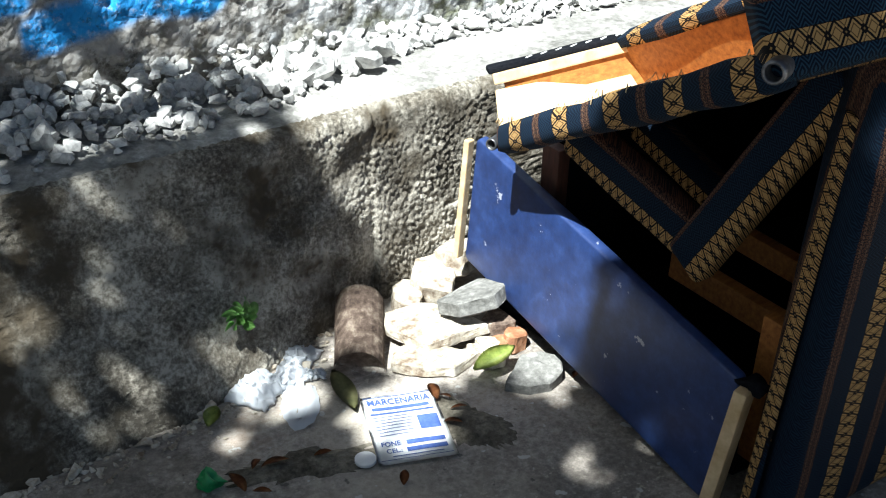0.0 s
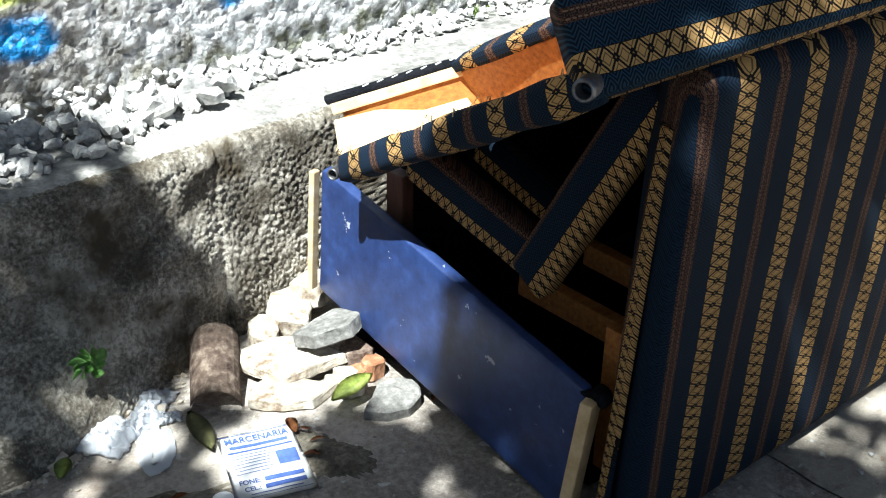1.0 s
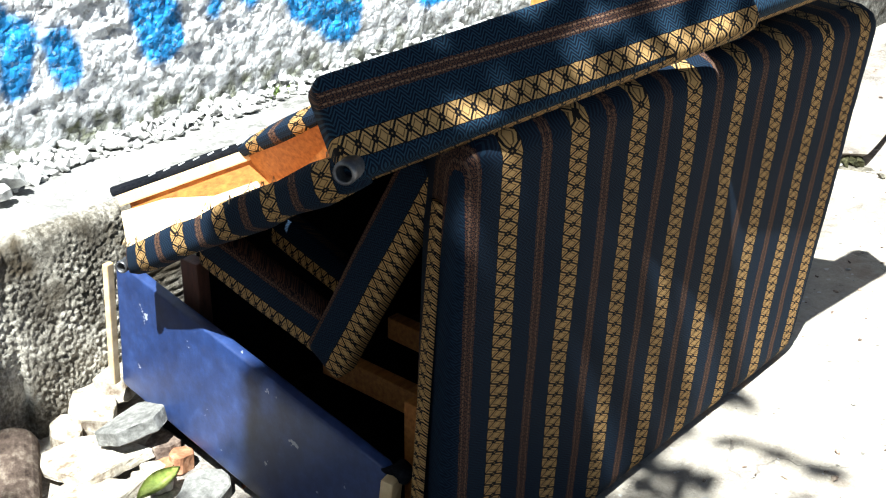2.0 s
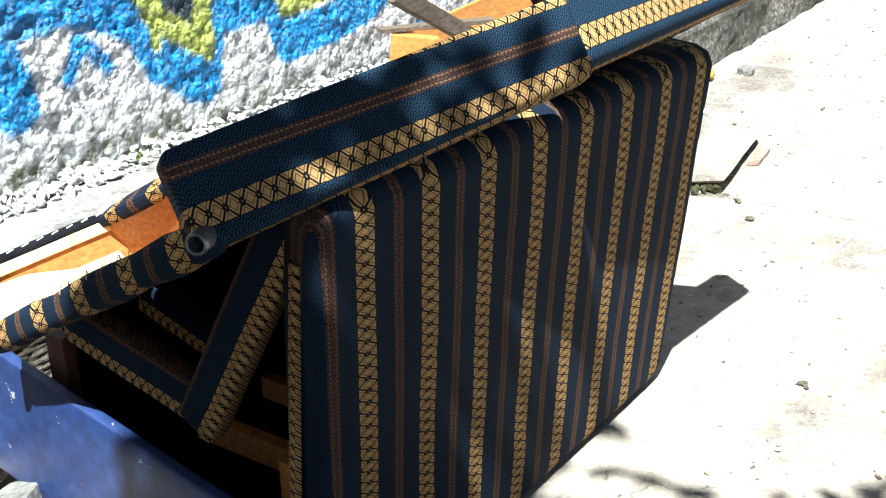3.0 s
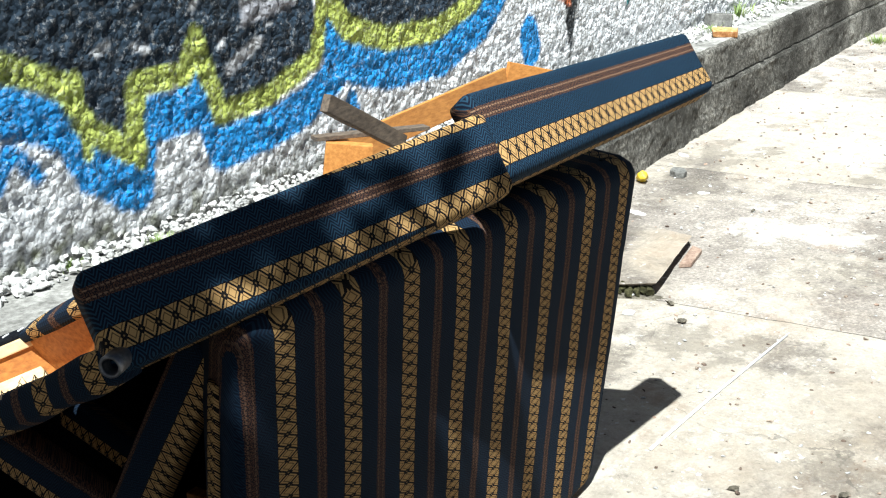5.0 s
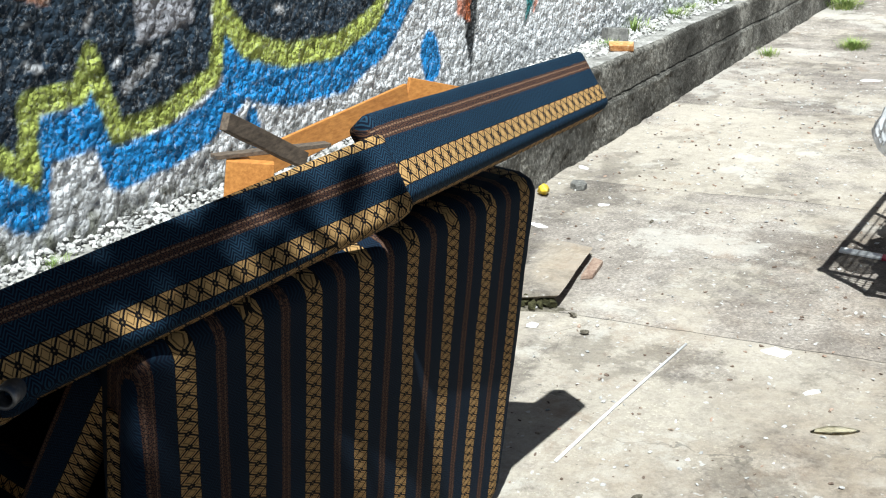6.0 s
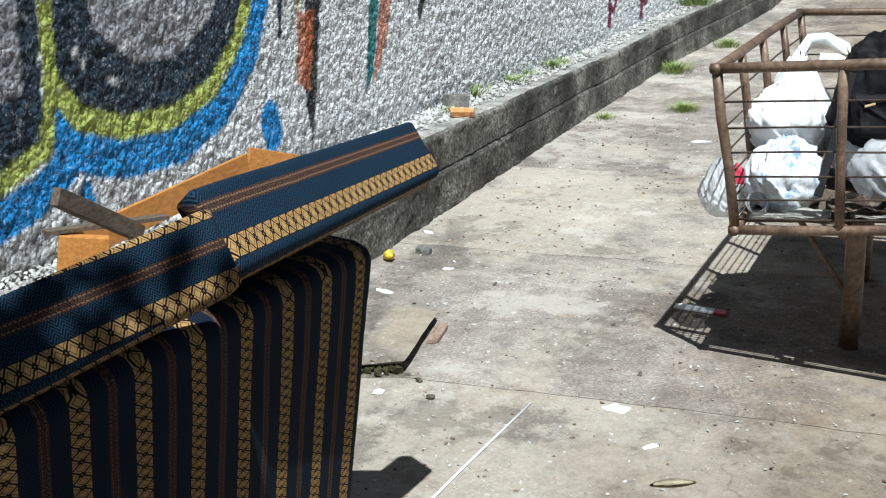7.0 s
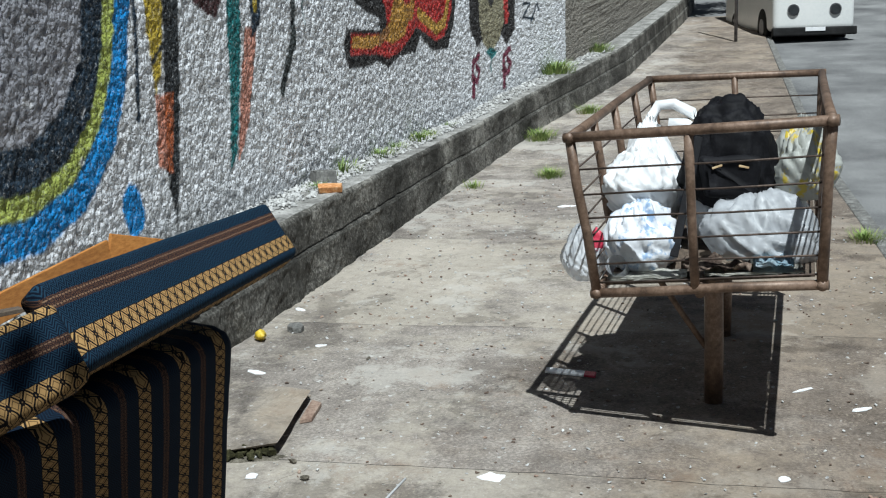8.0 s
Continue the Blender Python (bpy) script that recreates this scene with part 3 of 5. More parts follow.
NAVY, BLUE, LIME, GREY = (0.013, 0.034, 0.062), (0.015, 0.31, 0.80), (0.5, 0.58, 0.12), (0.38, 0.38, 0.42)
ORANGE, TEAL, GOLD, REDS = (0.62, 0.15, 0.04), (0.015, 0.2, 0.21), (0.62, 0.45, 0.04), (0.55, 0.025, 0.02)
# darker towards the ledge and the left end, with moss along the foot
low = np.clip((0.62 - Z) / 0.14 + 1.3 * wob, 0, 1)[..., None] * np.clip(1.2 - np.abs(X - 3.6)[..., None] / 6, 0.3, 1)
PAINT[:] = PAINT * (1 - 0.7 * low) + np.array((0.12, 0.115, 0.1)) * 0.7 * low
moss = np.clip(np.clip((0.56 - Z) / 0.05, -1, 1) + 1.6 * wob - 0.6, 0, 1)[..., None] * np.clip(1.1 - np.abs(X - 2.6)[..., None] / 2.2, 0, 1)
PAINT[:] = PAINT * (1 - 0.8 * moss) + np.array((0.10, 0.11, 0.03)) * 0.8 * moss
left = np.clip((2.3 - X) / 0.4 + 0.6 * wob, 0, 1)[..., None] * 0.75
PAINT[:] = PAINT * (1 - left) + np.array((0.20, 0.175, 0.14)) * left
letters = [(2.75, 1.08), (3.05, 1.0), (3.2, 0.93), (3.27, 0.80), (3.42, 0.71), (3.46, 0.9), (3.66, 0.9), (3.71, 1.0), (3.80, 0.75), (4.05, 0.77), (4.31, 0.86)]
bowl = [(4.36, 1.06), (4.5, 0.93), (4.75, 0.86), (5.1, 0.85), (5.42, 0.93), (5.66, 1.12), (5.80, 1.36), (5.88, 1.7), (5.9, 2.2)]
stroke([(x, z - 0.11) for x, z in letters[:-1]] + [(4.25, 0.70), (4.45, 0.8)], 0.15, BLUE)
stroke([(x + 0.03 + 0.03 * k / 4, z - 0.12 + 0.01 * k) for k, (x, z) in enumerate(bowl)], 0.21, BLUE)
patch(letters + [(4.36, 2.4), (2.75, 2.4)], NAVY)
patch(bowl + [(4.3, 2.3)], NAVY)
stroke(letters + [(4.36, 1.06), (4.36, 2.0)], 0.085, LIME)
stroke(bowl, 0.105, LIME)
stroke([(3.44, 0.9), (3.45, 0.68)], 0.07, LIME)
stroke([(3.24, 0.95), (3.26, 0.74)], 0.05, LIME)
patch([(3.92, 1.0), (4.22, 1.04), (4.24, 1.6), (3.95, 1.6)], GREY)
patch([(4.55, 1.5), (4.62, 1.22), (4.85, 1.08), (5.15, 1.08), (5.42, 1.2), (5.6, 1.42), (5.68, 1.9), (4.55, 1.9)], GREY)
stroke([(3.3, 1.3), (3.55, 1.22)], 0.12, (0.42, 0.2, 0.12))
stroke([(3.85, 0.88), (4.0, 0.95)], 0.05, (0.5, 0.5, 0.52))
stroke([(2.2, 0.9), (2.4, 0.75), (2.37, 0.66)], 0.1, BLUE)
stroke([(2.49, 0.72), (2.51, 0.66)], 0.1, BLUE)
stroke([(2.76, 0.78), (2.78, 0.68)], 0.15, BLUE)
stroke([(2.4, 0.95), (2.9, 0.93)], 0.2, BLUE, 0.9)
stroke([(2.95, 0.72), (3.0, 0.8), (3.08, 0.72)], 0.06, BLUE)
stroke([(4.5, 0.68), (4.54, 0.58)], 0.07, BLUE)
stroke([(5.93, 0.72), (5.95, 0.66)], 0.2, BLUE)
rng = random.Random(44)
for k in range(26):
    cx, cz = rng.uniform(3.3, 5.6), rng.uniform(0.95, 1.6)
    stroke([(cx, cz), (cx + rng.uniform(-0.05, 0.05), cz + rng.uniform(-0.03, 0.03))], rng.uniform(0.012, 0.045), (0.8, 0.8, 0.82), 0.9)
stroke([(1.55, 0.62), (1.75, 0.66), (1.9, 0.64)], 0.1, BLUE)
stroke([(1.3, 0.7), (1.5, 0.72)], 0.12, BLUE)
stroke([(1.8, 0.75), (2.2, 0.82)], 0.1, LIME)
# dripping strokes
patch([(6.16, 2.2), (6.46, 2.2), (6.40, 1.6), (6.33, 1.3), (6.25, 1.18), (6.2, 1.5)], GOLD)
patch([(6.42, 2.2), (6.7, 2.2), (6.57, 1.6), (6.52, 1.2), (6.45, 0.8), (6.38, 0.52), (6.31, 0.8), (6.33, 1.15), (6.36, 1.35)], (0.02, 0.025, 0.03))
stroke([(6.72, 1.85), (6.8, 1.66), (7.0, 1.6), (7.15, 1.75)], 0.12, (0.05, 0.012, 0.014))
stroke([(6.24, 1.35), (6.4, 1.45)], 0.04, (0.02, 0.025, 0.03))
patch([(6.24, 1.2), (6.45, 1.2), (6.38, 0.8), (6.22, 0.85)], ORANGE, 0.85)
stroke([(6.05, 2.2), (6.1, 1.5), (6.06, 1.1)], 0.05, NAVY)
patch([(7.2, 2.2), (7.45, 2.2), (7.35, 1.4), (7.2, 0.8), (7.08, 0.7), (7.15, 1.2)], TEAL)
patch([(7.42, 1.5), (7.62, 1.5), (7.4, 0.95), (7.2, 0.72), (7.28, 1.1)], ORANGE, 0.8)
patch([(7.5, 2.2), (7.78, 2.2), (7.66, 1.5), (7.52, 1.42)], NAVY)
stroke([(7.62, 2.0), (7.6, 1.6)], 0.07, GOLD)
stroke([(8.3, 2.2), (8.22, 1.4), (7.97, 1.1)], 0.10, (0.03, 0.04, 0.04))
stroke([(8.4, 2.1), (8.45, 1.5)], 0.03, TEAL)
stroke([(8.3, 1.4), (8.45, 1.0), (8.9, 0.7)], 0.012, NAVY)
# a red and gold winged ornament
BLACK, KHAKI, MAROON = (0.015, 0.013, 0.013), (0.34, 0.31, 0.2), (0.2, 0.02, 0.06)
patch([(9.37, 1.46), (9.27, 1.33), (9.37, 1.16), (9.81, 1.14), (10.16, 1.18), (10.5, 1.11), (10.89, 1.19), (11.45, 1.2), (11.63, 1.34), (12.07, 1.19), (12.66, 1.19), (12.95, 1.46), (13.22, 2.26), (9.47, 2.24), (9.37, 1.69), (9.86, 1.57), (10.25, 1.51), (10.25, 1.43)], BLACK)
patch([(9.47, 1.42), (9.44, 1.25), (10.12, 1.24), (10.5, 1.19), (10.85, 1.22), (11.22, 1.32), (11.52, 1.43), (12.18, 1.28), (12.55, 1.32), (12.85, 1.57), (13.01, 2.26), (11.76, 2.25), (11.55, 1.67), (11.14, 2.25), (9.79, 2.24), (10.46, 1.6), (10.49, 1.46), (10.36, 1.4)], REDS)
patch([(9.52, 1.4), (9.48, 1.3), (10.04, 1.28), (10.41, 1.34), (10.64, 1.3), (11.09, 1.36), (11.24, 1.49), (11.03, 1.75), (10.72, 1.66), (10.58, 1.49), (10.36, 1.39)], (0.62, 0.33, 0.05), 0.95)
stroke([(11.61, 1.55), (12.23, 1.39), (12.54, 1.46), (12.8, 1.76), (12.85, 2.06)], 0.12, (0.6, 0.36, 0.05), 0.95)
stroke([(10.93, 1.55), (11.35, 1.57), (11.55, 1.85)], 0.16, (0.62, 0.33, 0.05), 0.9)
stroke([(10.25, 1.34), (10.53, 1.42)], 0.1, (0.4, 0.18, 0.05))
# a tall ornament with a teal tip and two curled feet
patch([(13.48, 2.36), (13.49, 1.33), (13.74, 1.1), (14.05, 1.19), (14.26, 1.47), (14.57, 1.17), (14.83, 0.99), (15.12, 1.14), (15.25, 2.37)], BLACK)
patch([(13.84, 2.27), (13.84, 1.37), (13.97, 1.13), (14.26, 0.97), (14.57, 1.09), (14.74, 1.27), (14.8, 2.27)], KHAKI)
stroke([(14.8, 1.67), (14.83, 1.32)], 0.16, REDS)
stroke([(14.05, 1.77), (14.31, 1.52), (14.57, 1.77)], 0.09, BLACK)
patch([(14.03, 1.02), (14.27, 1.05), (14.53, 0.97), (14.31, 0.9)], TEAL)
stroke([(14.28, 0.95), (14.26, 0.79)], 0.06, TEAL)
for cx, dz in ((13.65, 0.06), (14.78, 0)):
    stroke([(cx + 0.16, 0.95 + dz), (cx - 0.06, 0.9 + dz), (cx - 0.1, 0.74 + dz), (cx + 0.08, 0.68 + dz), (cx + 0.17, 0.78 + dz), (cx + 0.05, 0.84 + dz)], 0.09, MAROON)
    stroke([(cx - 0.05, 0.72 + dz), (cx - 0.07, 0.56 + dz)], 0.13, MAROON)
stroke([(15.45, 1.42), (15.69, 1.4), (15.44, 1.26), (15.84, 1.2)], 0.05, NAVY)
stroke([(15.71, 1.18), (15.96, 1.38), (16.03, 1.28)], 0.05, NAVY)
far = (X > 17.1)[..., None]
PAINT[:] = np.where(far, np.array((0.30, 0.275, 0.235)), PAINT)
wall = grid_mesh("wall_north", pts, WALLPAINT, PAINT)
tagged(wall, "roughcast white wall covered in blue, lime and black graffiti", "wall", kind="structure")
top = hexa([(-3, 2.06, 3.4), (12, 2.06, 3.4), (12, 2.06, 3.3), (-3, 2.06, 3.3)], [(-3, 2.3, 3.4), (12, 2.3, 3.4), (12, 2.3, 3.3), (-3, 2.3, 3.3)], 0.01)
tagged(part("wall_coping", top, ROUGHCAST), "plain grey coping on the painted wall", "wall", kind="structure")

# ---- sofa ----
sofa = thing("sofa", (2.8, 1.0, 0.0), "broken striped navy and gold sofa tipped over on the pavement", "sofa")
# end board, painted blue
bt = [Vector(p) for p in ((2.259, 1.605, 0.402), (2.216, 0.828, 0.266), (2.204, 0.855, 0.0), (2.246, 1.617, 0.115))]
end = part("end_board", hexa(bt, shifted(bt, (0.022, 0.0, 0.004)), 0.004, 2, 0.012, 3, 0.002), BLUEPAINT, sofa, "chipped dark blue painted end board", True)
part("edge_strip", board((2.213, 0.812, 0.262), (2.203, 0.842, 0.0), (1, 0.2, 0), 0.036, 0.024), PALEWOOD, end, "raw pale pine edge")
part("edge_strip", board((2.248, 1.615, 0.397), (2.236, 1.628, 0.117), (1, 0.2, 0), 0.02, 0.014), PALEWOOD, end, "raw pale pine edge")
part("torn_cover", rock(random.Random(4), (2.224, 0.800, 0.274), (0.035, 0.045, 0.016), 0.5, 3, 0.5), CLOTH_AND_DARK, end, "torn cloth at the corner", True)
# upholstered seat standing on its edge
sf = [Vector(p) for p in ((2.222, 0.672, 0.868), (3.515, 0.568, 0.85), (3.495, 0.66, 0.0), (2.168, 0.70, 0.0))]
eu = (sf[1] - sf[0]).normalized()
seat_start = Vector((2.327, 0.66, 0.8))
seat = part("seat_panel", pad(sf, [(0.07, 0.125, 0.006), (0.01, 0.12, 0.012), (0, 0.1, 0), (0.07, 0.1, 0)], 0.045, 0.06, 26, 22, lambda p: ((p - seat_start).dot(eu), p.y - p.z)), FABRIC, sofa, "striped navy and gold upholstered seat")
part("side_band", board((2.252, 0.745, 0.76), (2.186, 0.755, 0.03), (0.49, 0.87, 0), 0.034, 0.01, 0.003, uv=((2.219, 0.750, 0.4), (0.49, 0.87, 0), (0, 0, 1))), FABRIC, seat, "gold lattice band along the seat's side")


def strip(q, wide, low):
    """UV for a strip: up from its lower edge and along it; its width of cloth and the height of its gold line change from end to end."""
    along = (q[1] - q[0]).normalized()
    length = (q[1] - q[0]).length

    def place(p):
        a = (p - q[0]).cross(q[1] - q[0]).length / (q[1] - q[0]).length
        b = (p - q[3]).cross(q[2] - q[3]).length / (q[2] - q[3]).length
        t = (p - q[0]).dot(along)
        f = max(0.0, min(1.0, t / length))
        return ((wide[0] + (wide[1] - wide[0]) * f) * b / (a + b + 1e-6) - low[0] - (low[1] - low[0]) * f, t)
    return place


# strip along the top of the backrest, two lengths
s1 = [Vector(p) for p in ((2.08, 0.817, 0.975), (2.735, 0.55, 1.10), (2.716, 0.478, 0.978), (2.066, 0.738, 0.848))]
s2 = [Vector(p) for p in ((2.80, 0.629, 1.109), (3.574, 0.507, 1.124), (3.55, 0.423, 1.012), (2.785, 0.524, 0.972))]
for q, wide, low in ((s1, (0.168, 0.186), (0.050, 0.020)), (s2, (0.163, 0.163), (0.043, 0.038))):
    e1 = (q[1] - q[0]).normalized()
    e2 = (q[3] - q[0]).normalized()
    e2 = (e2 - e1 * e2.dot(e1)).normalized()
    nn = e1.cross(e2).normalized()
    if nn.y < 0:
        nn = -nn
    rail = part("back_rail", pad(q, [nn * 0.05 + e2 * 0.004] * 4, 0.016, 0.018, 44, 12, strip(q, wide, low)), FABRIC_RAIL, sofa, "striped navy and gold padded rail")
    part("rail_batten", board(q[3] + nn * 0.055 - e2 * 0.01 + e1 * 0.02, q[2] + nn * 0.055 - e2 * 0.01, nn, 0.02, 0.02), GREYWOOD, rail, "bare brown batten")
# open end of the arm: a box of boards seen at a slant, its near rim rolled in cloth
N0, N1 = Vector((2.163, 1.43, 0.488)), Vector((2.078, 0.752, 0.858))
T, S, R = Vector((2.215, 1.515, 0.58)), Vector((2.44, 1.385, 0.643)), Vector((2.40, 0.93, 0.882))
dn = (N1 - N0).normalized()
lift = dn.cross(S - N0).normalized()
if lift.z < 0:
    lift = -lift
face = Vector((-0.65, -0.6, 0.45))
face = (face - dn * face.dot(dn)).normalized()
rim_side = dn.cross(face).normalized()
part("rim_roll", board(N0 - face * 0.024, N1 - face * 0.024, rim_side, 0.058, 0.05, 0.018, cuts=3, rough=0.009, uv=(N0 + dn * 0.084, dn, rim_side)), FABRIC, sofa, "frayed striped cloth rolled over the frame")
fs = (R - S).normalized()
across = (S - N0 - dn * (S - N0).dot(dn)).normalized()
part("rim_far", board(S + lift * 0.004, R + lift * 0.004, across, 0.05, 0.026, 0.008, cuts=3, rough=0.006, uv=(S + fs * 0.06, fs, across)), FABRIC, sofa, "torn striped cloth on the frame")
part("far_board", board(S - lift * 0.075 - across * 0.008, R - lift * 0.075 - across * 0.008, lift, 0.13, 0.014, 0.003, cuts=2, rough=0.002), ORANGEWOOD, sofa, "orange pine board")
ts = (S - T).normalized()
back_of = lift.cross(ts).normalized()
if back_of.y < 0:
    back_of = -back_of
part("rim_end", board(T + lift * 0.006 + back_of * 0.012, S + lift * 0.006 + back_of * 0.012, back_of, 0.05, 0.014, 0.005, cuts=3, rough=0.004, uv=(T, back_of, ts)), CLOTH_AND_DARK, sofa, "plain dark cloth tacked along the frame")
part("end_lath", board(T - lift * 0.012 - back_of * 0.006, S - lift * 0.012 - back_of * 0.006, lift, 0.022, 0.016), PALEWOOD, sofa, "pale pine lath")
part("inner_end_board", board(T - lift * 0.065, S - lift * 0.065, lift, 0.09, 0.012), ORANGEWOOD, sofa, "orange pine board")
bq = [Vector(p) for p in ((2.208, 1.488, 0.558), (2.452, 1.392, 0.588), (2.418, 1.312, 0.572), (2.176, 1.432, 0.505))]
part("end_block", hexa(bq, shifted(bq, lift * -0.04), 0.003), PALEWOOD, sofa, "pale pine block inside the frame")
fl = [N0 + across * 0.02 - face * 0.02, S - lift * 0.125, R - lift * 0.125, N1 + across * 0.02 - face * 0.02]
part("box_floor", hexa(fl, shifted(fl, lift * -0.012), 0.003), ORANGEWOOD, sofa, "orange pine board")


def lathe(bm, base, axis, profile, sides=24):
    """A turned part: profile gives the distance along the axis and the radius."""
    axis = Vector(axis).normalized()
    x = axis.cross(Vector((0, 0, 1))).normalized()
    y = axis.cross(x)
    rings = [[bm.verts.new(Vector(base) + axis * h + (x * math.cos(k * math.tau / sides) + y * math.sin(k * math.tau / sides)) * r) for k in range(sides)] for h, r in profile]
    for a, b in zip(rings, rings[1:]):
        for k in range(sides):
            bm.faces.new((a[k], a[(k + 1) % sides], b[(k + 1) % sides], b[k]))
    return bm


for c0, r in ((Vector((2.072, 0.745, 0.862)), 0.0165), (Vector((2.168, 1.428, 0.482)), 0.012)):
    pipe = lathe(bmesh.new(), c0, (-0.9, -0.35, 0.02), [(-0.03, 0.0), (-0.03, r), (0.016, r), (0.019, r * 0.95), (0.019, r * 0.72), (0.016, r * 0.68), (-0.02, r * 0.68), (-0.02, 0.0)])
    part("pivot_tube", pipe, STEEL, sofa, "dull steel pivot tube", True)
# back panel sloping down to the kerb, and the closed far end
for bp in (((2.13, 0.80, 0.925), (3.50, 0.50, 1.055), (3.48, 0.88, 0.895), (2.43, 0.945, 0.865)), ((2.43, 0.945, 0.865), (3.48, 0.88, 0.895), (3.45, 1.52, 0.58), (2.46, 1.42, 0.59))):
    part("back_panel", hexa(bp, shifted(bp, (0, 0.005, -0.03)), 0.004), CLOTH_AND_DARK, sofa, "black cloth back panel")
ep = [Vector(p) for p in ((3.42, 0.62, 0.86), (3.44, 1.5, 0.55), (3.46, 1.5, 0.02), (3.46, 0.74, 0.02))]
part("end_panel", hexa(ep, shifted(ep, (-0.03, 0, 0)), 0.004), CLOTH_AND_DARK, sofa, "black lined end panel")
# added black base and floor sheets: the inside's deep shade as colour
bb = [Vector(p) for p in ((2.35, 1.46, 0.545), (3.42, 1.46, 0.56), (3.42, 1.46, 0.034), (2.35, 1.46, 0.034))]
part("added_dark_base", hexa(bb, shifted(bb, (0, -0.02, 0)), 0.004), CLOTH_AND_DARK, sofa, "black panel added to keep the sofa's inside dark")
part("added_dark_floor", hexa([(2.285, 0.86, 0.03), (3.42, 0.80, 0.03), (3.42, 1.64, 0.03), (2.285, 1.64, 0.03)], [(2.285, 0.86, 0.012), (3.42, 0.80, 0.012), (3.42, 1.64, 0.012), (2.285, 1.64, 0.012)], 0.003), CLOTH_AND_DARK, sofa, "black sheet added as the shade on the sofa's inner floor")
# inner frame: two covered bars in a V, laths and posts
for a, b in (((2.318, 1.375, 0.490), (2.312, 1.03, 0.404)), ((2.302, 1.04, 0.365), (2.302, 0.792, 0.795))):
    a, b = Vector(a), Vector(b)
    e = (b - a).normalized()
    sd = e.cross(Vector((1, 0, 0))).normalized()
    part("inner_bar", board(a, b, sd, 0.09, 0.05, 0.014, cuts=2, rough=0.004, uv=(a - sd * 0.034, sd, e)), FABRIC, sofa, "dark striped covered bar")
part("inner_bar", board((2.52, 1.40, 0.455), (2.52, 1.16, 0.375), (0, 0.32, -0.95), 0.08, 0.04, 0.012, uv=((2.52, 1.29, 0.39), (0, 0.32, -0.95), (0, 0.95, 0.32))), FABRIC, sofa, "dark striped covered bar")
part("lath", board((2.45, 1.20, 0.238), (2.45, 0.80, 0.228), (0, 0, 1), 0.055, 0.03), ORANGEWOOD, sofa, "orange pine lath")
part("lath", board((2.62, 1.18, 0.25), (2.62, 0.82, 0.235), (0, 0, 1), 0.05, 0.03), ORANGEWOOD, sofa, "orange pine lath")
part("post", board((2.315, 1.42, 0.44), (2.315, 1.425, 0.03), (0, 1, 0), 0.05, 0.03), DARKWOOD, sofa, "dark red post")
part("post", board((2.335, 0.855, 0.33), (2.335, 0.86, 0.03), (0, 1, 0), 0.05, 0.03), ORANGEWOOD, sofa, "pine corner post")

rng = random.Random(19)
for k in range(7):
    p = T.lerp(S, 0.30 + 0.11 * k) + lift * 0.0135
    part("staple", board(p, p + ts * 0.012 + back_of * 0.014, lift.cross(ts), 0.004, 0.003, 0.001), PAPER, sofa, "pale staple tear")
for k in range(26):
    f = rng.random() if k < 20 else rng.uniform(0, 0.05)
    p = N0.lerp(N1, f) + (rim_side if rim_side.z > 0 else -rim_side) * 0.027 - face * rng.uniform(0.0, 0.02)
    w = Vector((rng.uniform(-1, 1), rng.uniform(-1, 1), rng.uniform(-0.2, 0.8))) * 0.016
    part("loose_thread", tube(bmesh.new(), [p, p + w * 0.5 + Vector((0, 0, 0.008)), p + w + Vector((0, 0, -0.006))], 0.0009, 5), PALEWOOD, sofa, "pale frayed thread", True)
part("foam_scrap", rock(random.Random(2), (2.965, 0.70, 0.845), (0.05, 0.03, 0.014), 0.5, 3, 0.5), GRAVEL, sofa, "pale lump of foam under the rail", True)

# ---- broken boards behind the sofa ----
box = thing("broken_wooden_box", (4.6, 1.8, 0.45), "varnished orange plywood box frame lying on the kerb top", "furniture")
part("long_board", board((4.05, 1.83, 0.588), (5.26, 1.85, 0.64), (0, 0.1, 1), 0.10, 0.018), PLYWOOD, box)
part("end_board", board((5.265, 1.85, 0.655), (5.62, 1.70, 0.555), (0, 0, 1), 0.12, 0.018), PLYWOOD, box)
part("end_board", board((4.0, 1.84, 0.57), (4.09, 1.72, 0.55), (0, 0, 1), 0.16, 0.05), PLYWOOD, box)
part("top_slat", board((3.98, 1.86, 0.66), (4.34, 1.66, 0.645), (0.45, 0.9, 0), 0.05, 0.014, 0.002, cuts=2, rough=0.003), GREYWOOD, box, "split grey slat")
stick = thing("broken_stick", (4.05, 1.65, 0.62), "weathered grey broken length of timber", "timber")
part("stick", board((3.77, 1.65, 0.83), (4.16, 1.64, 0.63), (0, 0, 1), 0.055, 0.03, 0.003, cuts=2, rough=0.004), GREYWOOD, stick)

# ---- rubbish cage ----
cage = thing("rubbish_cage", (5.61, -0.516, 0), "rusty steel street rubbish cage on posts, full of bags", "rubbish bin")
NL, NR = Vector((5.058, -0.02, 1.105)), Vector((4.809, -0.848, 1.178))
FL, FR = Vector((7.109, -0.199, 1.178)), Vector((7.058, -1.019, 1.199))
nl, nr = Vector((5.141, -0.103, 0.543)), Vector((4.934, -0.846, 0.636))
fl, fr = FL + (nl - NL) * 1.0 + Vector((-0.06, 0, 0)), FR + (nr - NR) * 1.0 + Vector((-0.08, 0, 0))


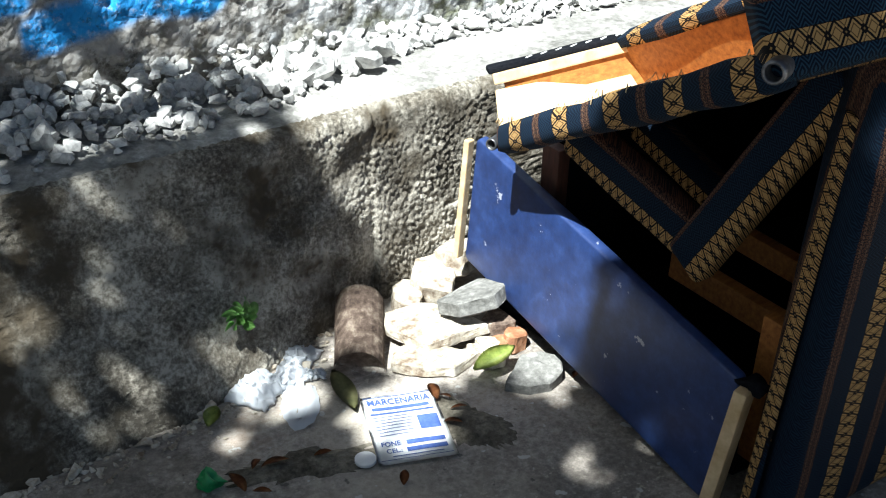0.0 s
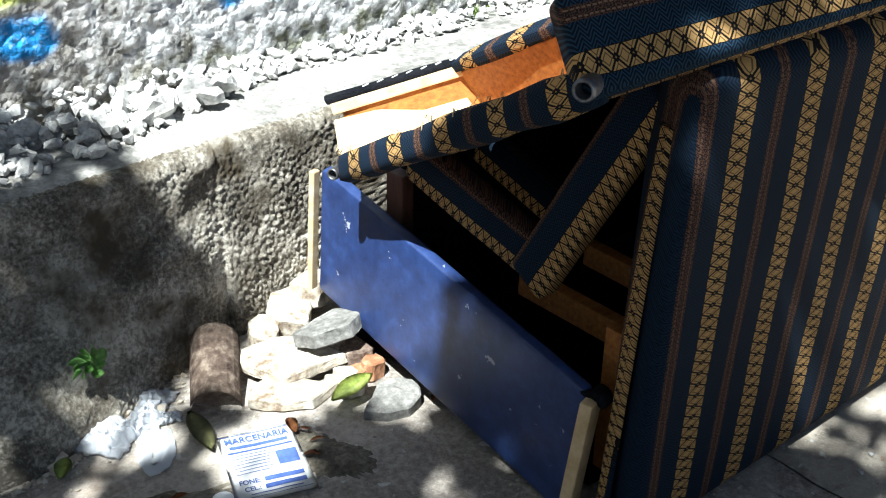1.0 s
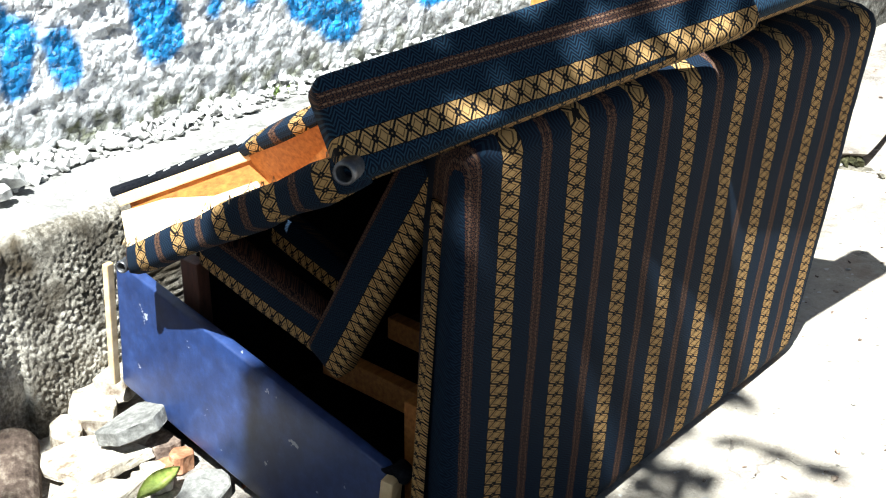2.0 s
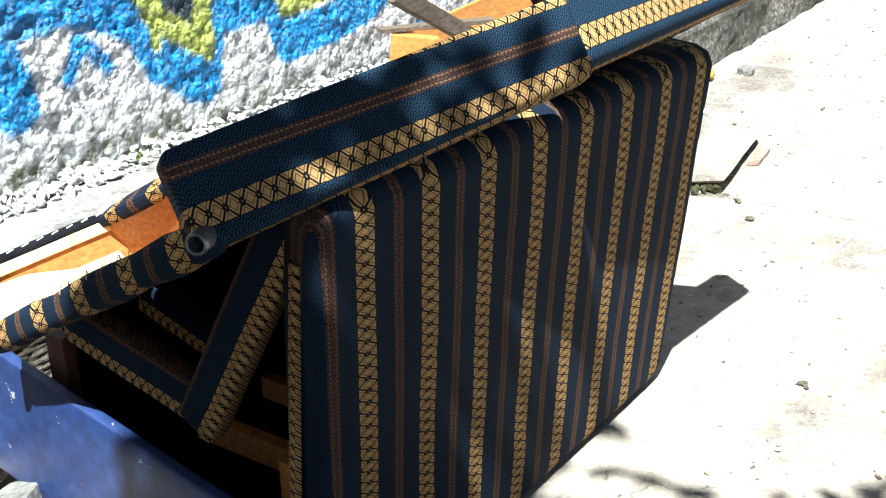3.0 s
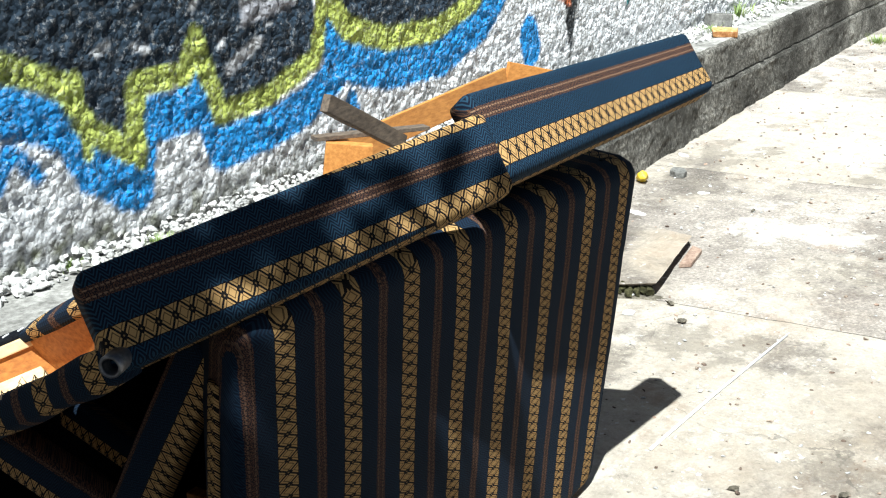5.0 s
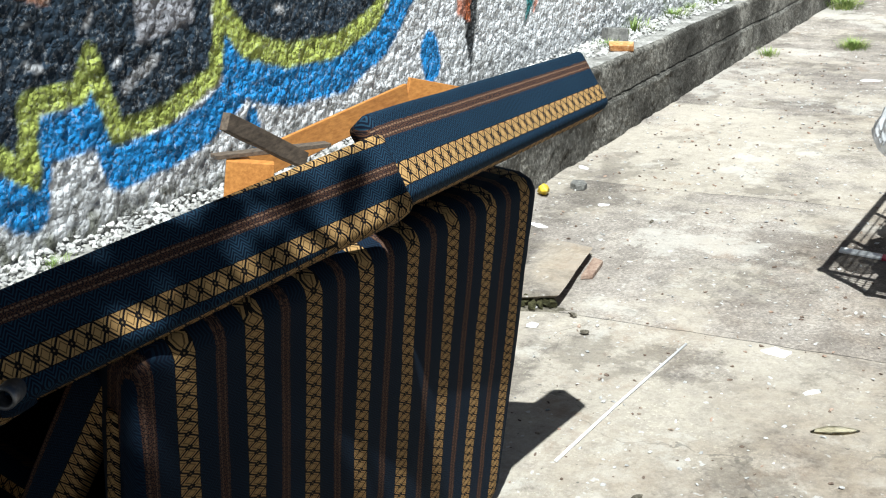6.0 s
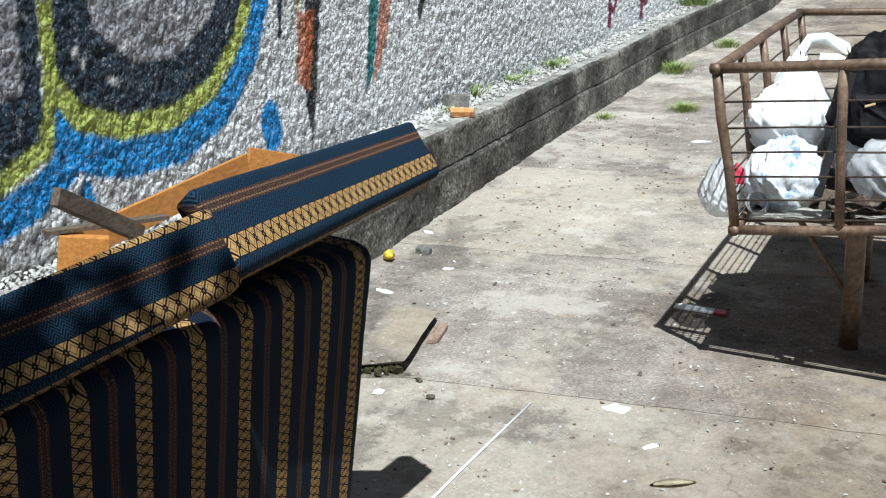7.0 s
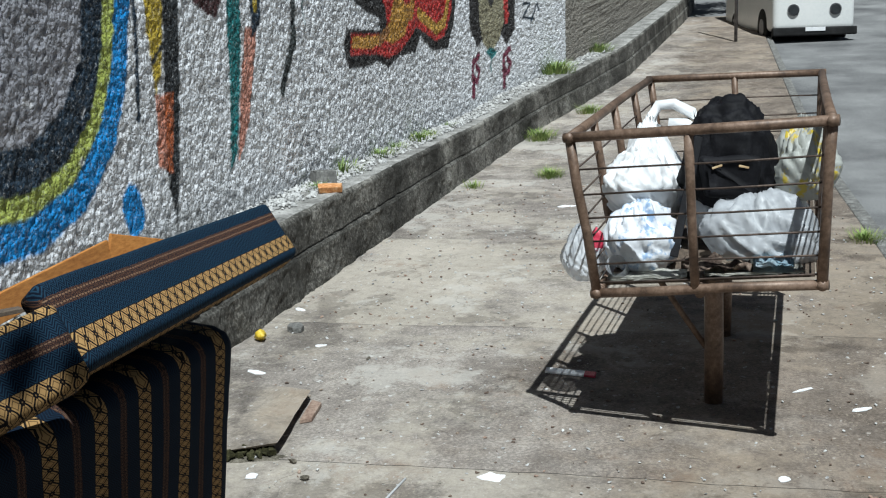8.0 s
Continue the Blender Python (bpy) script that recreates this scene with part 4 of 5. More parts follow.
def bar(name, a, b, r, m=RUST, label="", over=0.0):
    a, b = Vector(a), Vector(b)
    e = (b - a).normalized() * over
    k = [a - e + (b - a + 2 * e) * t for t in (0, 0.3, 0.6, 1)]
    for q in k[1:3]:
        q += Vector((random.uniform(-1, 1), random.uniform(-1, 1), random.uniform(-1, 1))) * 0.004
    return part(name, tube(bmesh.new(), k, r, 12), m, cage, label, True)


for a, b in ((NL, NR), (FL, FR), (NL, FL), (NR, FR)):
    bar("top_rail", a, b, 0.0175, over=0.02)
for a, b in ((nl, nr), (fl, fr), (nl, fl), (nr, fr)):
    bar("bottom_rail", a, b, 0.0175, over=0.02)
for a, b in ((NL, nl), (NR, nr), (FL, fl), (FR, fr)):
    bar("corner_post", a, b, 0.0175)
bar("upright", NL.lerp(NR, 0.48), nl.lerp(nr, 0.46), 0.016)
bar("upright", FL.lerp(FR, 0.5), fl.lerp(fr, 0.5), 0.016)
for t in (0.22, 0.45, 0.72):
    bar("upright", NL.lerp(FL, t), nl.lerp(fl, t), 0.016)
    bar("upright", NR.lerp(FR, t), nr.lerp(fr, t), 0.016)
for t in (0.2, 0.36, 0.51, 0.66, 0.81, 0.93):
    for (a, b), (c, e) in (((NL, nl), (NR, nr)), ((NL, nl), (FL, fl)), ((NR, nr), (FR, fr)), ((FL, fl), (FR, fr))):
        bar("wire", a.lerp(b, t), c.lerp(e, t), 0.0036, WIRE)
bar("post", (5.60, -0.510, 0.60), (5.61, -0.516, 0), 0.037)
bar("post", (6.59, -0.563, 0.60), (6.585, -0.566, 0), 0.037)
bar("brace", nl.lerp(fl, 0.25) + Vector((0, -0.1, 0)), (5.61, -0.50, 0.20), 0.012)
bar("bearer", (5.037, -0.46, 0.577), (7.006, -0.584, 0.598), 0.02)
fb = [nl.lerp(fr, 0.03), fl.lerp(nr, 0.03), fr.lerp(nl, 0.03), nr.lerp(fl, 0.03)]
part("tray", hexa(shifted(fb, (0, 0, 0.02)), shifted(fb, (0, 0, 0.012)), 0.002), GREYWOOD, cage, "dirty sheet metal tray")


def bag(name, centre, size, material, label, seed, knot=True, cat="plastic bag"):
    """A slumped, knotted plastic bag with creases and two ears."""
    rng = random.Random(seed)
    bm = bmesh.new()
    bmesh.ops.create_icosphere(bm, subdivisions=5, radius=1)
    off = Vector((seed * 3.1, 0, 0))
    for v in bm.verts:
        c = v.co.copy()
        pinch = 1 - 0.6 * max(0, c.z) ** 2
        c = Vector((c.x * pinch, c.y * pinch, max(c.z, -0.7)))
        ang = math.atan2(c.y, c.x)
        folds = abs(noise.noise(Vector((ang * 2.6, c.z * 1.2, seed)) + off)) * max(0.25, c.z + 0.4)
        sag = abs(noise.noise(Vector((ang * 1.3 + c.z * 1.6, c.z * 0.8, seed * 1.7)) * 2.2 + off))
        k = 1 + 0.22 * noise.noise(c * 1.3 + off) - 0.22 * folds - 0.26 * (sag - 0.2) - 0.05 * (abs(noise.noise(c * 4 + off)) - 0.25)
        v.co = Vector((c.x * size[0] * k, c.y * size[1] * k, (c.z + 0.7) * size[2] / 1.7 * k)) + Vector(centre)
    if knot:
        tip = Vector(centre) + Vector((0, 0, size[2] * 0.92))
        for sgn in (-1, 1):
            a = rng.uniform(-0.6, 0.6) + (0 if sgn > 0 else math.pi)
            w = Vector((math.cos(a), math.sin(a), 0.5))
            tube(bm, [tip, tip + w * size[0] * 0.22, tip + w * size[0] * 0.42 + Vector((0, 0, 0.01)), tip + w * size[0] * 0.55], [0.014, 0.03, 0.035, 0.01], 8)
    ob = part(name, bm, material, None, "", True)
    rest(ob)
    return tagged(ob, label, cat, "bags in the rubbish cage")


bag("plastic_bag", (5.887, -0.253, 0.67), (0.24, 0.15, 0.42), BAG, "tall white knotted plastic bag of rubbish in the cage", 1, False)
bag("plastic_bag", (5.576, -0.232, 0.774), (0.18, 0.15, 0.25), BAG, "white plastic bag slumped in the cage", 7, False)
bag("plastic_bag", (5.4, -0.242, 0.587), (0.17, 0.14, 0.26), BAGPRINT, "white bag with faded blue and red print in the cage", 2, False)
bag("plastic_bag", (5.327, -0.672, 0.613), (0.22, 0.21, 0.30), BAGCLEAR, "milky see-through bag of rubbish in the cage", 3, False)
bag("plastic_bag", (5.659, -0.833, 0.815), (0.2, 0.13, 0.30), BAGYELLOW, "clear bag with yellow wrappers in the cage", 4, False)
bag("plastic_bag", (5.763, -0.625, 0.629), (0.35, 0.22, 0.30), BAG, "white bag of rubbish under the backpack", 9, False)
bag("plastic_bag", (5.514, -0.03, 0.525), (0.16, 0.09, 0.19), BAGCLEAR, "milky bag bulging out between the wires of the cage", 6, False)
loop = tube(bmesh.new(), [(5.908, -0.284, 1.043), (5.918, -0.258, 1.095), (5.928, -0.284, 1.142), (5.928, -0.346, 1.147), (5.918, -0.418, 1.111), (5.908, -0.46, 1.054), (5.908, -0.398, 1.059), (5.908, -0.325, 1.064)], [0.028, 0.024, 0.022, 0.022, 0.024, 0.03, 0.03, 0.028], 9)
tagged(rest(part("bag_handle", loop, BAG, None, "", True)), "white looped handle of the tall plastic bag", "plastic bag")
tagged(rest(part("red_wrapper", rock(random.Random(12), (5.472, -0.056, 0.67), (0.05, 0.02, 0.06), 0.6, 3, 0.5), RED, smooth=True)), "crumpled red wrapper caught in the cage wires", "litter")
def sheet(name, corners, lift, material, label, seed):
    """A creased sheet lying on the tray."""
    bm = bmesh.new()
    c = [Vector(q) for q in corners]
    rows = [[bm.verts.new(c[0].lerp(c[1], i / 10).lerp(c[3].lerp(c[2], i / 10), j / 10) + Vector((0, 0, lift * abs(noise.noise(Vector((i * 0.45, j * 0.45, seed))))))) for j in range(11)] for i in range(11)]
    for a, b in zip(rows, rows[1:]):
        for k in range(10):
            bm.faces.new((a[k], b[k], b[k + 1], a[k + 1]))
    bmesh.ops.solidify(bm, geom=list(bm.faces), thickness=0.002)
    return tagged(rest(part(name, bm, material, None, "", True)), label, "litter", "papers in the cage")


front = [nl.lerp(nr, t) + Vector((0.03, 0, 0.03)) for t in (0.04, 0.42, 0.5, 0.93)]
sheet("paper_sheet", [front[2], front[3], front[3] + Vector((0.3, 0, 0.0)), front[2] + Vector((0.3, 0, 0))], 0.03, PAPERDIRTY, "dirty pale sheet of paper on the tray", 3.1)
sheet("paper_sheet", [front[0], front[1], front[1] + Vector((0.16, 0, 0)), front[0] + Vector((0.16, 0, 0))], 0.015, PAPERDIRTY, "flattened grey carton on the tray", 5.7)
sheet("brown_wrapper", [front[1] + Vector((0.02, 0.02, 0.02)), front[2] + Vector((0, -0.16, 0.02)), front[2] + Vector((0.12, -0.14, 0.03)), front[1] + Vector((0.14, 0.02, 0.03))], 0.07, BROWNTILE, "crumpled brown wrapper on the tray", 8.3)
sheet("blue_cloth", [front[3] + Vector((0.03, 0.16, 0.012)), front[3] + Vector((0.03, 0.03, 0.012)), front[3] + Vector((0.2, 0.03, 0.02)), front[3] + Vector((0.2, 0.16, 0.02))], 0.05, BLUECLOTH, "crumpled pale blue cloth on the tray", 2.2)
cup = tube(bmesh.new(), [(5.265, -0.18, 0.593), (5.203, -0.164, 0.634)], [0.03, 0.038], 20, False)
bmesh.ops.solidify(cup, geom=list(cup.faces), thickness=0.002)
tagged(rest(part("plastic_cup", cup, BAGCLEAR, None, "", True)), "clear plastic cup lying in the cage", "cup")

pack = thing("backpack", (5.555, -0.584, 0.96), "old black nylon backpack on top of the rubbish bags", "backpack")
bm = bmesh.new()
bmesh.ops.create_icosphere(bm, subdivisions=5, radius=1)
for v in bm.verts:
    c = v.co.copy()
    f = [math.copysign(abs(q) ** 0.75, q) for q in c]
    k = 1 + 0.13 * noise.noise(c * 2.1) - 0.16 * abs(noise.noise(c * 3.4 + Vector((4, 0, 0)))) - 0.06 * abs(noise.noise(c * 8))
    v.co = Vector((5.607 + f[0] * 0.145 * k, -0.558 + f[1] * 0.18 * k * (0.95 - 0.22 * f[2]), 0.986 + f[2] * 0.218 * k))
part("body", bm, NYLON, pack, "", True)
part("front_pocket", hexa(*[[Vector((x, y, z)) for y, z in ((-0.449, 0.991), (-0.677, 0.991), (-0.656, 0.836), (-0.47, 0.836))] for x in (5.441, 5.514)], 0.025, 3, 0.02, 2, 0.01), NYLON, pack)
for y, dz in ((-0.515, -0.006), (-0.61, 0.004)):
    part("reflective_tab", board((5.434, y - 0.018, 0.955 - dz), (5.434, y + 0.018, 0.955 + dz), (0, 0, 1), 0.008, 0.003), PALEWOOD, pack, "pale tab")
part("strap", board((5.452, -0.449, 1.064), (5.276, -0.366, 0.65), (0, 1, 0.2), 0.03, 0.005), NYLON, pack)

# ---- shade tree above, behind the camera ----
tree = thing("street_tree", (-2.6, -1.6, 0.0), "street tree with a broad leafy crown over the pavement", "tree")
trunk = bmesh.new()
tube(trunk, [(-2.6, -1.6, -0.02), (-2.55, -1.55, 1.2), (-2.4, -1.4, 2.4), (-2.2, -1.1, 3.6), (-1.9, -0.6, 4.6)], [0.2, 0.16, 0.14, 0.11, 0.05], 14)
part("trunk", trunk, BARK, tree, "", True)
rng = random.Random(11)
limbs, tips = bmesh.new(), []
for k in range(35):
    a, r, h = rng.uniform(0, 6.28), math.sqrt(rng.random()), rng.uniform(3.7, 5.0)
    cx, cy, rad = (1.35, -0.05, 1.75) if k < 25 else (1.2, 1.66, 0.9)
    tip = Vector((cx + rad * r * math.cos(a) - SLOPE_X * h, cy + rad * r * math.sin(a) - SLOPE_Y * h, h))
    base = Vector((-2.3, -1.2, rng.uniform(2.6, 3.8)))
    mid = base.lerp(tip, 0.5) + Vector((0, 0, 0.25))
    tube(limbs, [base, mid, tip], [0.05, 0.03, 0.01], 6)
    tips.append(tip)
part("limbs", limbs, BARK, tree, "", True)
vs, fs = [], []
for k in range(10600):
    c = rng.choice(tips) + Vector((rng.gauss(0, 0.24), rng.gauss(0, 0.24), rng.gauss(0, 0.2)))
    m = Euler((rng.uniform(-0.7, 0.7), rng.uniform(-0.7, 0.7), rng.uniform(0, 6.3))).to_matrix()
    gx, gy = c.x + SLOPE_X * c.z, c.y + SLOPE_Y * c.z
    ragged = 0.16 * noise.noise(Vector((gx * 4, gy * 4, 0)))
    if (gx > 1.915 + ragged + max(0, gy - 1.5) * 0.45 and gy > 1.42 - (gx - 1.95) * 0.25 + ragged) or gx > 3.28:
        continue
    if (gy > 2.12 and rng.random() < 0.6) or (gx > 2.3 and gy > 1.22) or (gx > 2.6 and rng.random() < (0.64 if gx < 3.1 and 0.75 < gy < 1.15 else 0.8)):
        continue
    if any(math.hypot(gx - hx, gy - hy) < hr for hx, hy, hr in ((1.885, 1.34, 0.135), (1.76, 1.57, 0.12), (2.21, 1.30, 0.08), (1.95, 1.60, 0.08), (1.615, 1.466, 0.05), (2.098, 1.041, 0.055))):
        continue
    s = rng.uniform(0.05, 0.085)
    i = len(vs)
    for p in ((-1, 0, 0), (-0.3, 0.42, 0.06), (0.5, 0.34, 0.05), (1, 0, -0.1), (0.5, -0.34, 0.05), (-0.3, -0.42, 0.06)):
        vs.append(tuple(c + m @ (Vector(p) * s)))
    fs += [(i, i + 1, i + 2, i + 3), (i, i + 3, i + 4, i + 5)]
me = bpy.data.meshes.new("crown")
me.from_pydata(vs, [], fs)
me.materials.append(LEAF)
crown = new("crown", me)
crown.parent, crown.matrix_parent_inverse = tree, Matrix.Translation(-Vector(tree.location))
crown["kind"] = "stuff"

# ---- pavement slabs ----
pavement = tagged(new("pavement"), "cracked pale grey concrete pavement", "pavement", kind="structure")
JOINTS = [-3, 0.4, 2.62, 4.80, 6.62, 8.9, 11.4, 13.6, 16, 19, 23, 28]
for a, b in zip(JOINTS, JOINTS[1:]):
    sx = np.linspace(a + 0.002, b - 0.002, 60 if b < 9 else 14)
    sy = np.concatenate([[-1.552, -1.548], np.linspace(-1.53, 1.8, 90 if b < 9 else 24)])
    gx, gy = np.meshgrid(sx, sy, indexing="ij")
    gz = np.array([[0.004 * fuzz((x, y, 0), 1.3) + 0.002 * fuzz((x, y, 0), 9) for x, y in zip(ra, rb)] for ra, rb in zip(gx, gy)])
    wav = np.array([[0.05 * fuzz((0, y, a), 1.6) + 0.012 * fuzz((0, y, a), 9.0) for y in sy]])
    last = np.array([[0.05 * fuzz((0, y, b), 1.6) + 0.012 * fuzz((0, y, b), 9.0) for y in sy]])
    t = np.linspace(0, 1, len(sx))[:, None]
    gx = gx + wav * (1 - t) + last * t
    gz[0, :] -= 0.002
    gz[-1, :] -= 0.002
    gz[:, 0] -= 0.1
    slab = grid_mesh("slab", np.stack([gx, gy + (kerb_y(gx) - 1.75) * np.clip((gy + 1.55) / 3.3, 0, 1), gz + rise(gx)], -1), SANDY if 2.5 < a < 4.5 or 6.5 < a < 8 else CONCRETE)
    slab.parent = pavement

# ---- crushed stone on the kerb top ----
rng = random.Random(5)
stones = []
for k in range(2600):
    x = 1.0 + 8.5 * rng.random() ** 1.6
    deep = 0.26 if x < 1.8 else max(0.09, 0.26 - (x - 1.8) * 0.3)
    y = 2.08 - deep * rng.random() ** 1.5
    s = rng.uniform(0.008, 0.03) if x < 3 else rng.uniform(0.008, 0.02)
    heap = max(0, y - 2.08 + deep) * 0.3
    stones.append(rock(rng, (x, y, 0.455 + s * 0.3 + heap * rng.random()), (s, s * rng.uniform(0.6, 1), s * rng.uniform(0.5, 0.9)), sub=1))
for k in range(1900):
    x = rng.uniform(5, 19)
    s = rng.uniform(0.012, 0.034)
    stones.append(rock(rng, (x, float(kerb_y(x)) + 0.325 - 0.21 * rng.random() ** 1.4, float(rise(x)) + 0.455 + s * 0.3), (s, s * rng.uniform(0.6, 1), s * rng.uniform(0.5, 0.9)), sub=1))
tagged(joined("gravel", stones, GRAVEL), "pale grey crushed stone heaped along the wall", "gravel", kind="stuff")
for k in range(26):
    x = rng.uniform(1.25, 2.3)
    s = rng.uniform(0.028, 0.055)
    ob = rest(part("stone", rock(rng, (x, rng.uniform(1.92, 2.02), 0.46 + s * 0.5), (s, s * rng.uniform(0.6, 0.9), s * rng.uniform(0.6, 0.9))), GRAVEL))
    tagged(ob, "angular pale grey broken stone on the kerb top", "stone", "stones on the kerb top")

# ---- the foot of the kerb ----


def outline(rng, n, rx, ry, turn, jag=0.2):
    """A broken outline round nought."""
    out = []
    for k in range(n):
        a = math.tau * (k + rng.uniform(-0.3, 0.3)) / n
        r = 1 + rng.uniform(-jag, jag)
        p = Vector((rx * r * math.cos(a), ry * r * math.sin(a)))
        out.append((p.x * math.cos(turn) - p.y * math.sin(turn), p.x * math.sin(turn) + p.y * math.cos(turn)))
    return out


def flat_stone(seed, centre, rx, ry, thick, turn, tilt, material, n=7, rough=0.0035):
    """A broken flagstone with split, uneven edges."""
    rng = random.Random(seed)
    bm = bmesh.new()
    ring = outline(rng, n, rx, ry, turn, 0.24)
    lo = [bm.verts.new((x * 1.04, y * 1.04, 0)) for x, y in ring]
    hi = [bm.verts.new((x, y, thick)) for x, y in ring]
    bm.faces.new(lo[::-1])
    bm.faces.new(hi)
    for k in range(n):
        bm.faces.new((lo[k], lo[(k + 1) % n], hi[(k + 1) % n], hi[k]))
    bmesh.ops.bevel(bm, geom=list(bm.edges), offset=min(0.003, thick * 0.2), segments=1, affect="EDGES")
    bmesh.ops.triangulate(bm, faces=bm.faces)
    for _ in range(2):
        bmesh.ops.subdivide_edges(bm, edges=[e for e in bm.edges if e.calc_length() > 0.02], cuts=1)
    bm.normal_update()
    m = Matrix.Translation(centre) @ Euler(tilt).to_matrix().to_4x4()
    for v in bm.verts:
        v.co += v.normal * rough * (noise.noise(v.co * 28 + Vector((seed, 0, 0))) + 0.5 * noise.noise(v.co * 70))
    bm.transform(m)
    return rest(part("broken_stone", bm, material))


def leaf(centre, length, turn, material, label, curl=0.15, tilt=(0, 0), width=0.4, name="fallen_leaf", cat="leaf"):
    """A single leaf with a midrib fold and a curl."""
    bm = bmesh.new()
    rows = []
    for i in range(9):
        t = i / 8
        w = width * length * math.sin(math.pi * min(1, t * 0.96 + 0.03)) ** 0.8 / 2
        z = curl * length * ((t - 0.5) ** 2 - 0.25) * -0.8
        rows.append([bm.verts.new(((t - 0.5) * length, k * w, z + abs(k) * w * 0.2)) for k in (-1, 0, 1)])
    for a, b in zip(rows, rows[1:]):
        for k in (0, 1):
            bm.faces.new((a[k], b[k], b[k + 1], a[k + 1])).smooth = True
    bmesh.ops.solidify(bm, geom=list(bm.faces), thickness=0.0012)
    bm.transform(Matrix.Translation(centre) @ Euler((tilt[0], tilt[1], turn)).to_matrix().to_4x4())
    return tagged(rest(part(name, bm, material)), label, cat, "fallen leaves" if cat == "leaf" else "")


for seed, c, rx, ry, th, turn, tilt, m, lab in (
        (1, (2.095, 1.535, 0.022), 0.11, 0.078, 0.026, -0.55, (0.03, -0.06, 0), RUBBLE, "pale flat lump of broken mortar"),
        (2, (2.045, 1.46, 0.0), 0.085, 0.055, 0.026, -0.6, (0, 0.02, 0), RUBBLE, "pale broken slab of mortar on the pavement"),
        (3, (2.19, 1.495, 0.075), 0.075, 0.062, 0.034, 0.1, (-0.30, -0.1, 0), SLATE, "grey broken flagstone leaning on rubble"),
        (4, (2.20, 1.30, 0.0), 0.072, 0.054, 0.03, 0.1, (0.1, -0.08, 0), SLATE, "grey broken stone against the blue board"),
        (5, (2.205, 1.67, 0.02), 0.07, 0.05, 0.05, 0.9, (0.2, 0, 0), RUBBLE, "pale broken mortar at the foot of the kerb"),
        (6, (2.285, 1.685, 0.04), 0.05, 0.04, 0.06, 0.1, (-0.2, 0, 0), RUBBLE, "pale broken mortar under the blue board"),
        (7, (2.125, 1.665, 0.0), 0.055, 0.04, 0.05, 1.3, (0.1, 0, 0), RUBBLE, "pale broken mortar at the foot of the kerb"),
        (8, (2.15, 1.395, 0.0), 0.03, 0.024, 0.03, 0, (0, 0, 0), RUBBLE, "small pale broken stone"),
        (9, (2.222, 1.415, 0.0), 0.032, 0.026, 0.04, 0, (0, 0.2, 0), TERRACOTTA, "small orange piece of broken brick"),
        (10, (2.225, 1.47, 0.0), 0.04, 0.035, 0.05, 1, (0, 0, 0), BROWNTILE, "small brown piece of broken brick"),
        (11, (2.19, 1.42, 0.0), 0.026, 0.024, 0.03, 1, (0, 0, 0), TERRACOTTA, "small orange piece of broken brick"),
        (12, (2.17, 1.43, 0.0), 0.03, 0.02, 0.03, 2, (0, 0, 0), RUBBLE, "small pale broken stone"),
        (14, (2.14, 1.43, 0.0), 0.022, 0.02, 0.025, 2, (0, 0, 0), RUBBLE, "small pale broken stone"),
        (13, (1.735, 1.655, 0.0), 0.035, 0.026, 0.03, 2, (0, 0, 0), RUBBLE, "small pale stone at the foot of the kerb")):
    tagged(flat_stone(seed, c, rx, ry, th, turn, tilt, m), lab, "stone", "rubble by the sofa")
# half-round clay tile leaning against the kerb
bm = bmesh.new()
rows = []
for i in range(10):
    t = i / 9
    base = Vector((1.912, 1.52, 0.0)).lerp(Vector((2.005, 1.665, 0.055)), t)
    side = Vector((0.043, -0.030, 0.0))
    rows.append([bm.verts.new(base + side * (math.cos(a) * (1 + 0.03 * noise.noise(base * 20))) + Vector((0, 0, 0.05 * math.sin(a)))) for a in [math.pi * k / 9 for k in range(10)]])
for a, b in zip(rows, rows[1:]):
    for k in range(9):
        bm.faces.new((a[k], a[k + 1], b[k + 1], b[k]))
bmesh.ops.solidify(bm, geom=list(bm.faces), thickness=0.012)
tagged(rest(part("clay_roof_tile", bm, BROWNTILE, smooth=False)), "dark brown stained half-round clay tile against the kerb", "roof tile")

# flyer
F0, FU, FV = Vector((1.784, 1.247, 0.003)), Vector((0.1315, -0.052, 0)), Vector((0.0715, 0.199, 0))
FV = FV - FU * FV.dot(FU) / FU.length_squared
FU, FV = FU.normalized() * 0.148, FV.normalized() * 0.207


def on_flyer(u, v, lift=0.0):
    w = 0.004 * noise.noise(Vector((u * 3, v * 3, 1))) + 0.003 * max(0, 0.12 - v) * 8 * (u - 0.3)
    return F0 + FU * u + FV * v + Vector((0, 0, 0.0025 + 0.6 * w + lift))


flyer = thing("flyer", (1.885, 1.33, 0.0), "white printed joinery flyer with blue lettering on the pavement", "flyer")
bm = bmesh.new()
vv = [[bm.verts.new(on_flyer(i / 14, j / 18)) for j in range(19)] for i in range(15)]
for i in range(14):
    for j in range(18):
        bm.faces.new((vv[i][j], vv[i + 1][j], vv[i + 1][j + 1], vv[i][j + 1])).smooth = True
bmesh.ops.solidify(bm, geom=list(bm.faces), thickness=0.0008)
part("sheet", bm, PAPER, flyer)


def ink_bar(u0, u1, v0, v1):
    bm = bmesh.new()
    n = max(2, int((u1 - u0) * 14))
    lo = [bm.verts.new(on_flyer(u0 + (u1 - u0) * k / n, v0, 0.0016)) for k in range(n + 1)]
    hi = [bm.verts.new(on_flyer(u0 + (u1 - u0) * k / n, v1, 0.0016)) for k in range(n + 1)]
    for k in range(n):
        bm.faces.new((lo[k], lo[k + 1], hi[k + 1], hi[k]))
    part("print_bar", bm, INK, flyer)


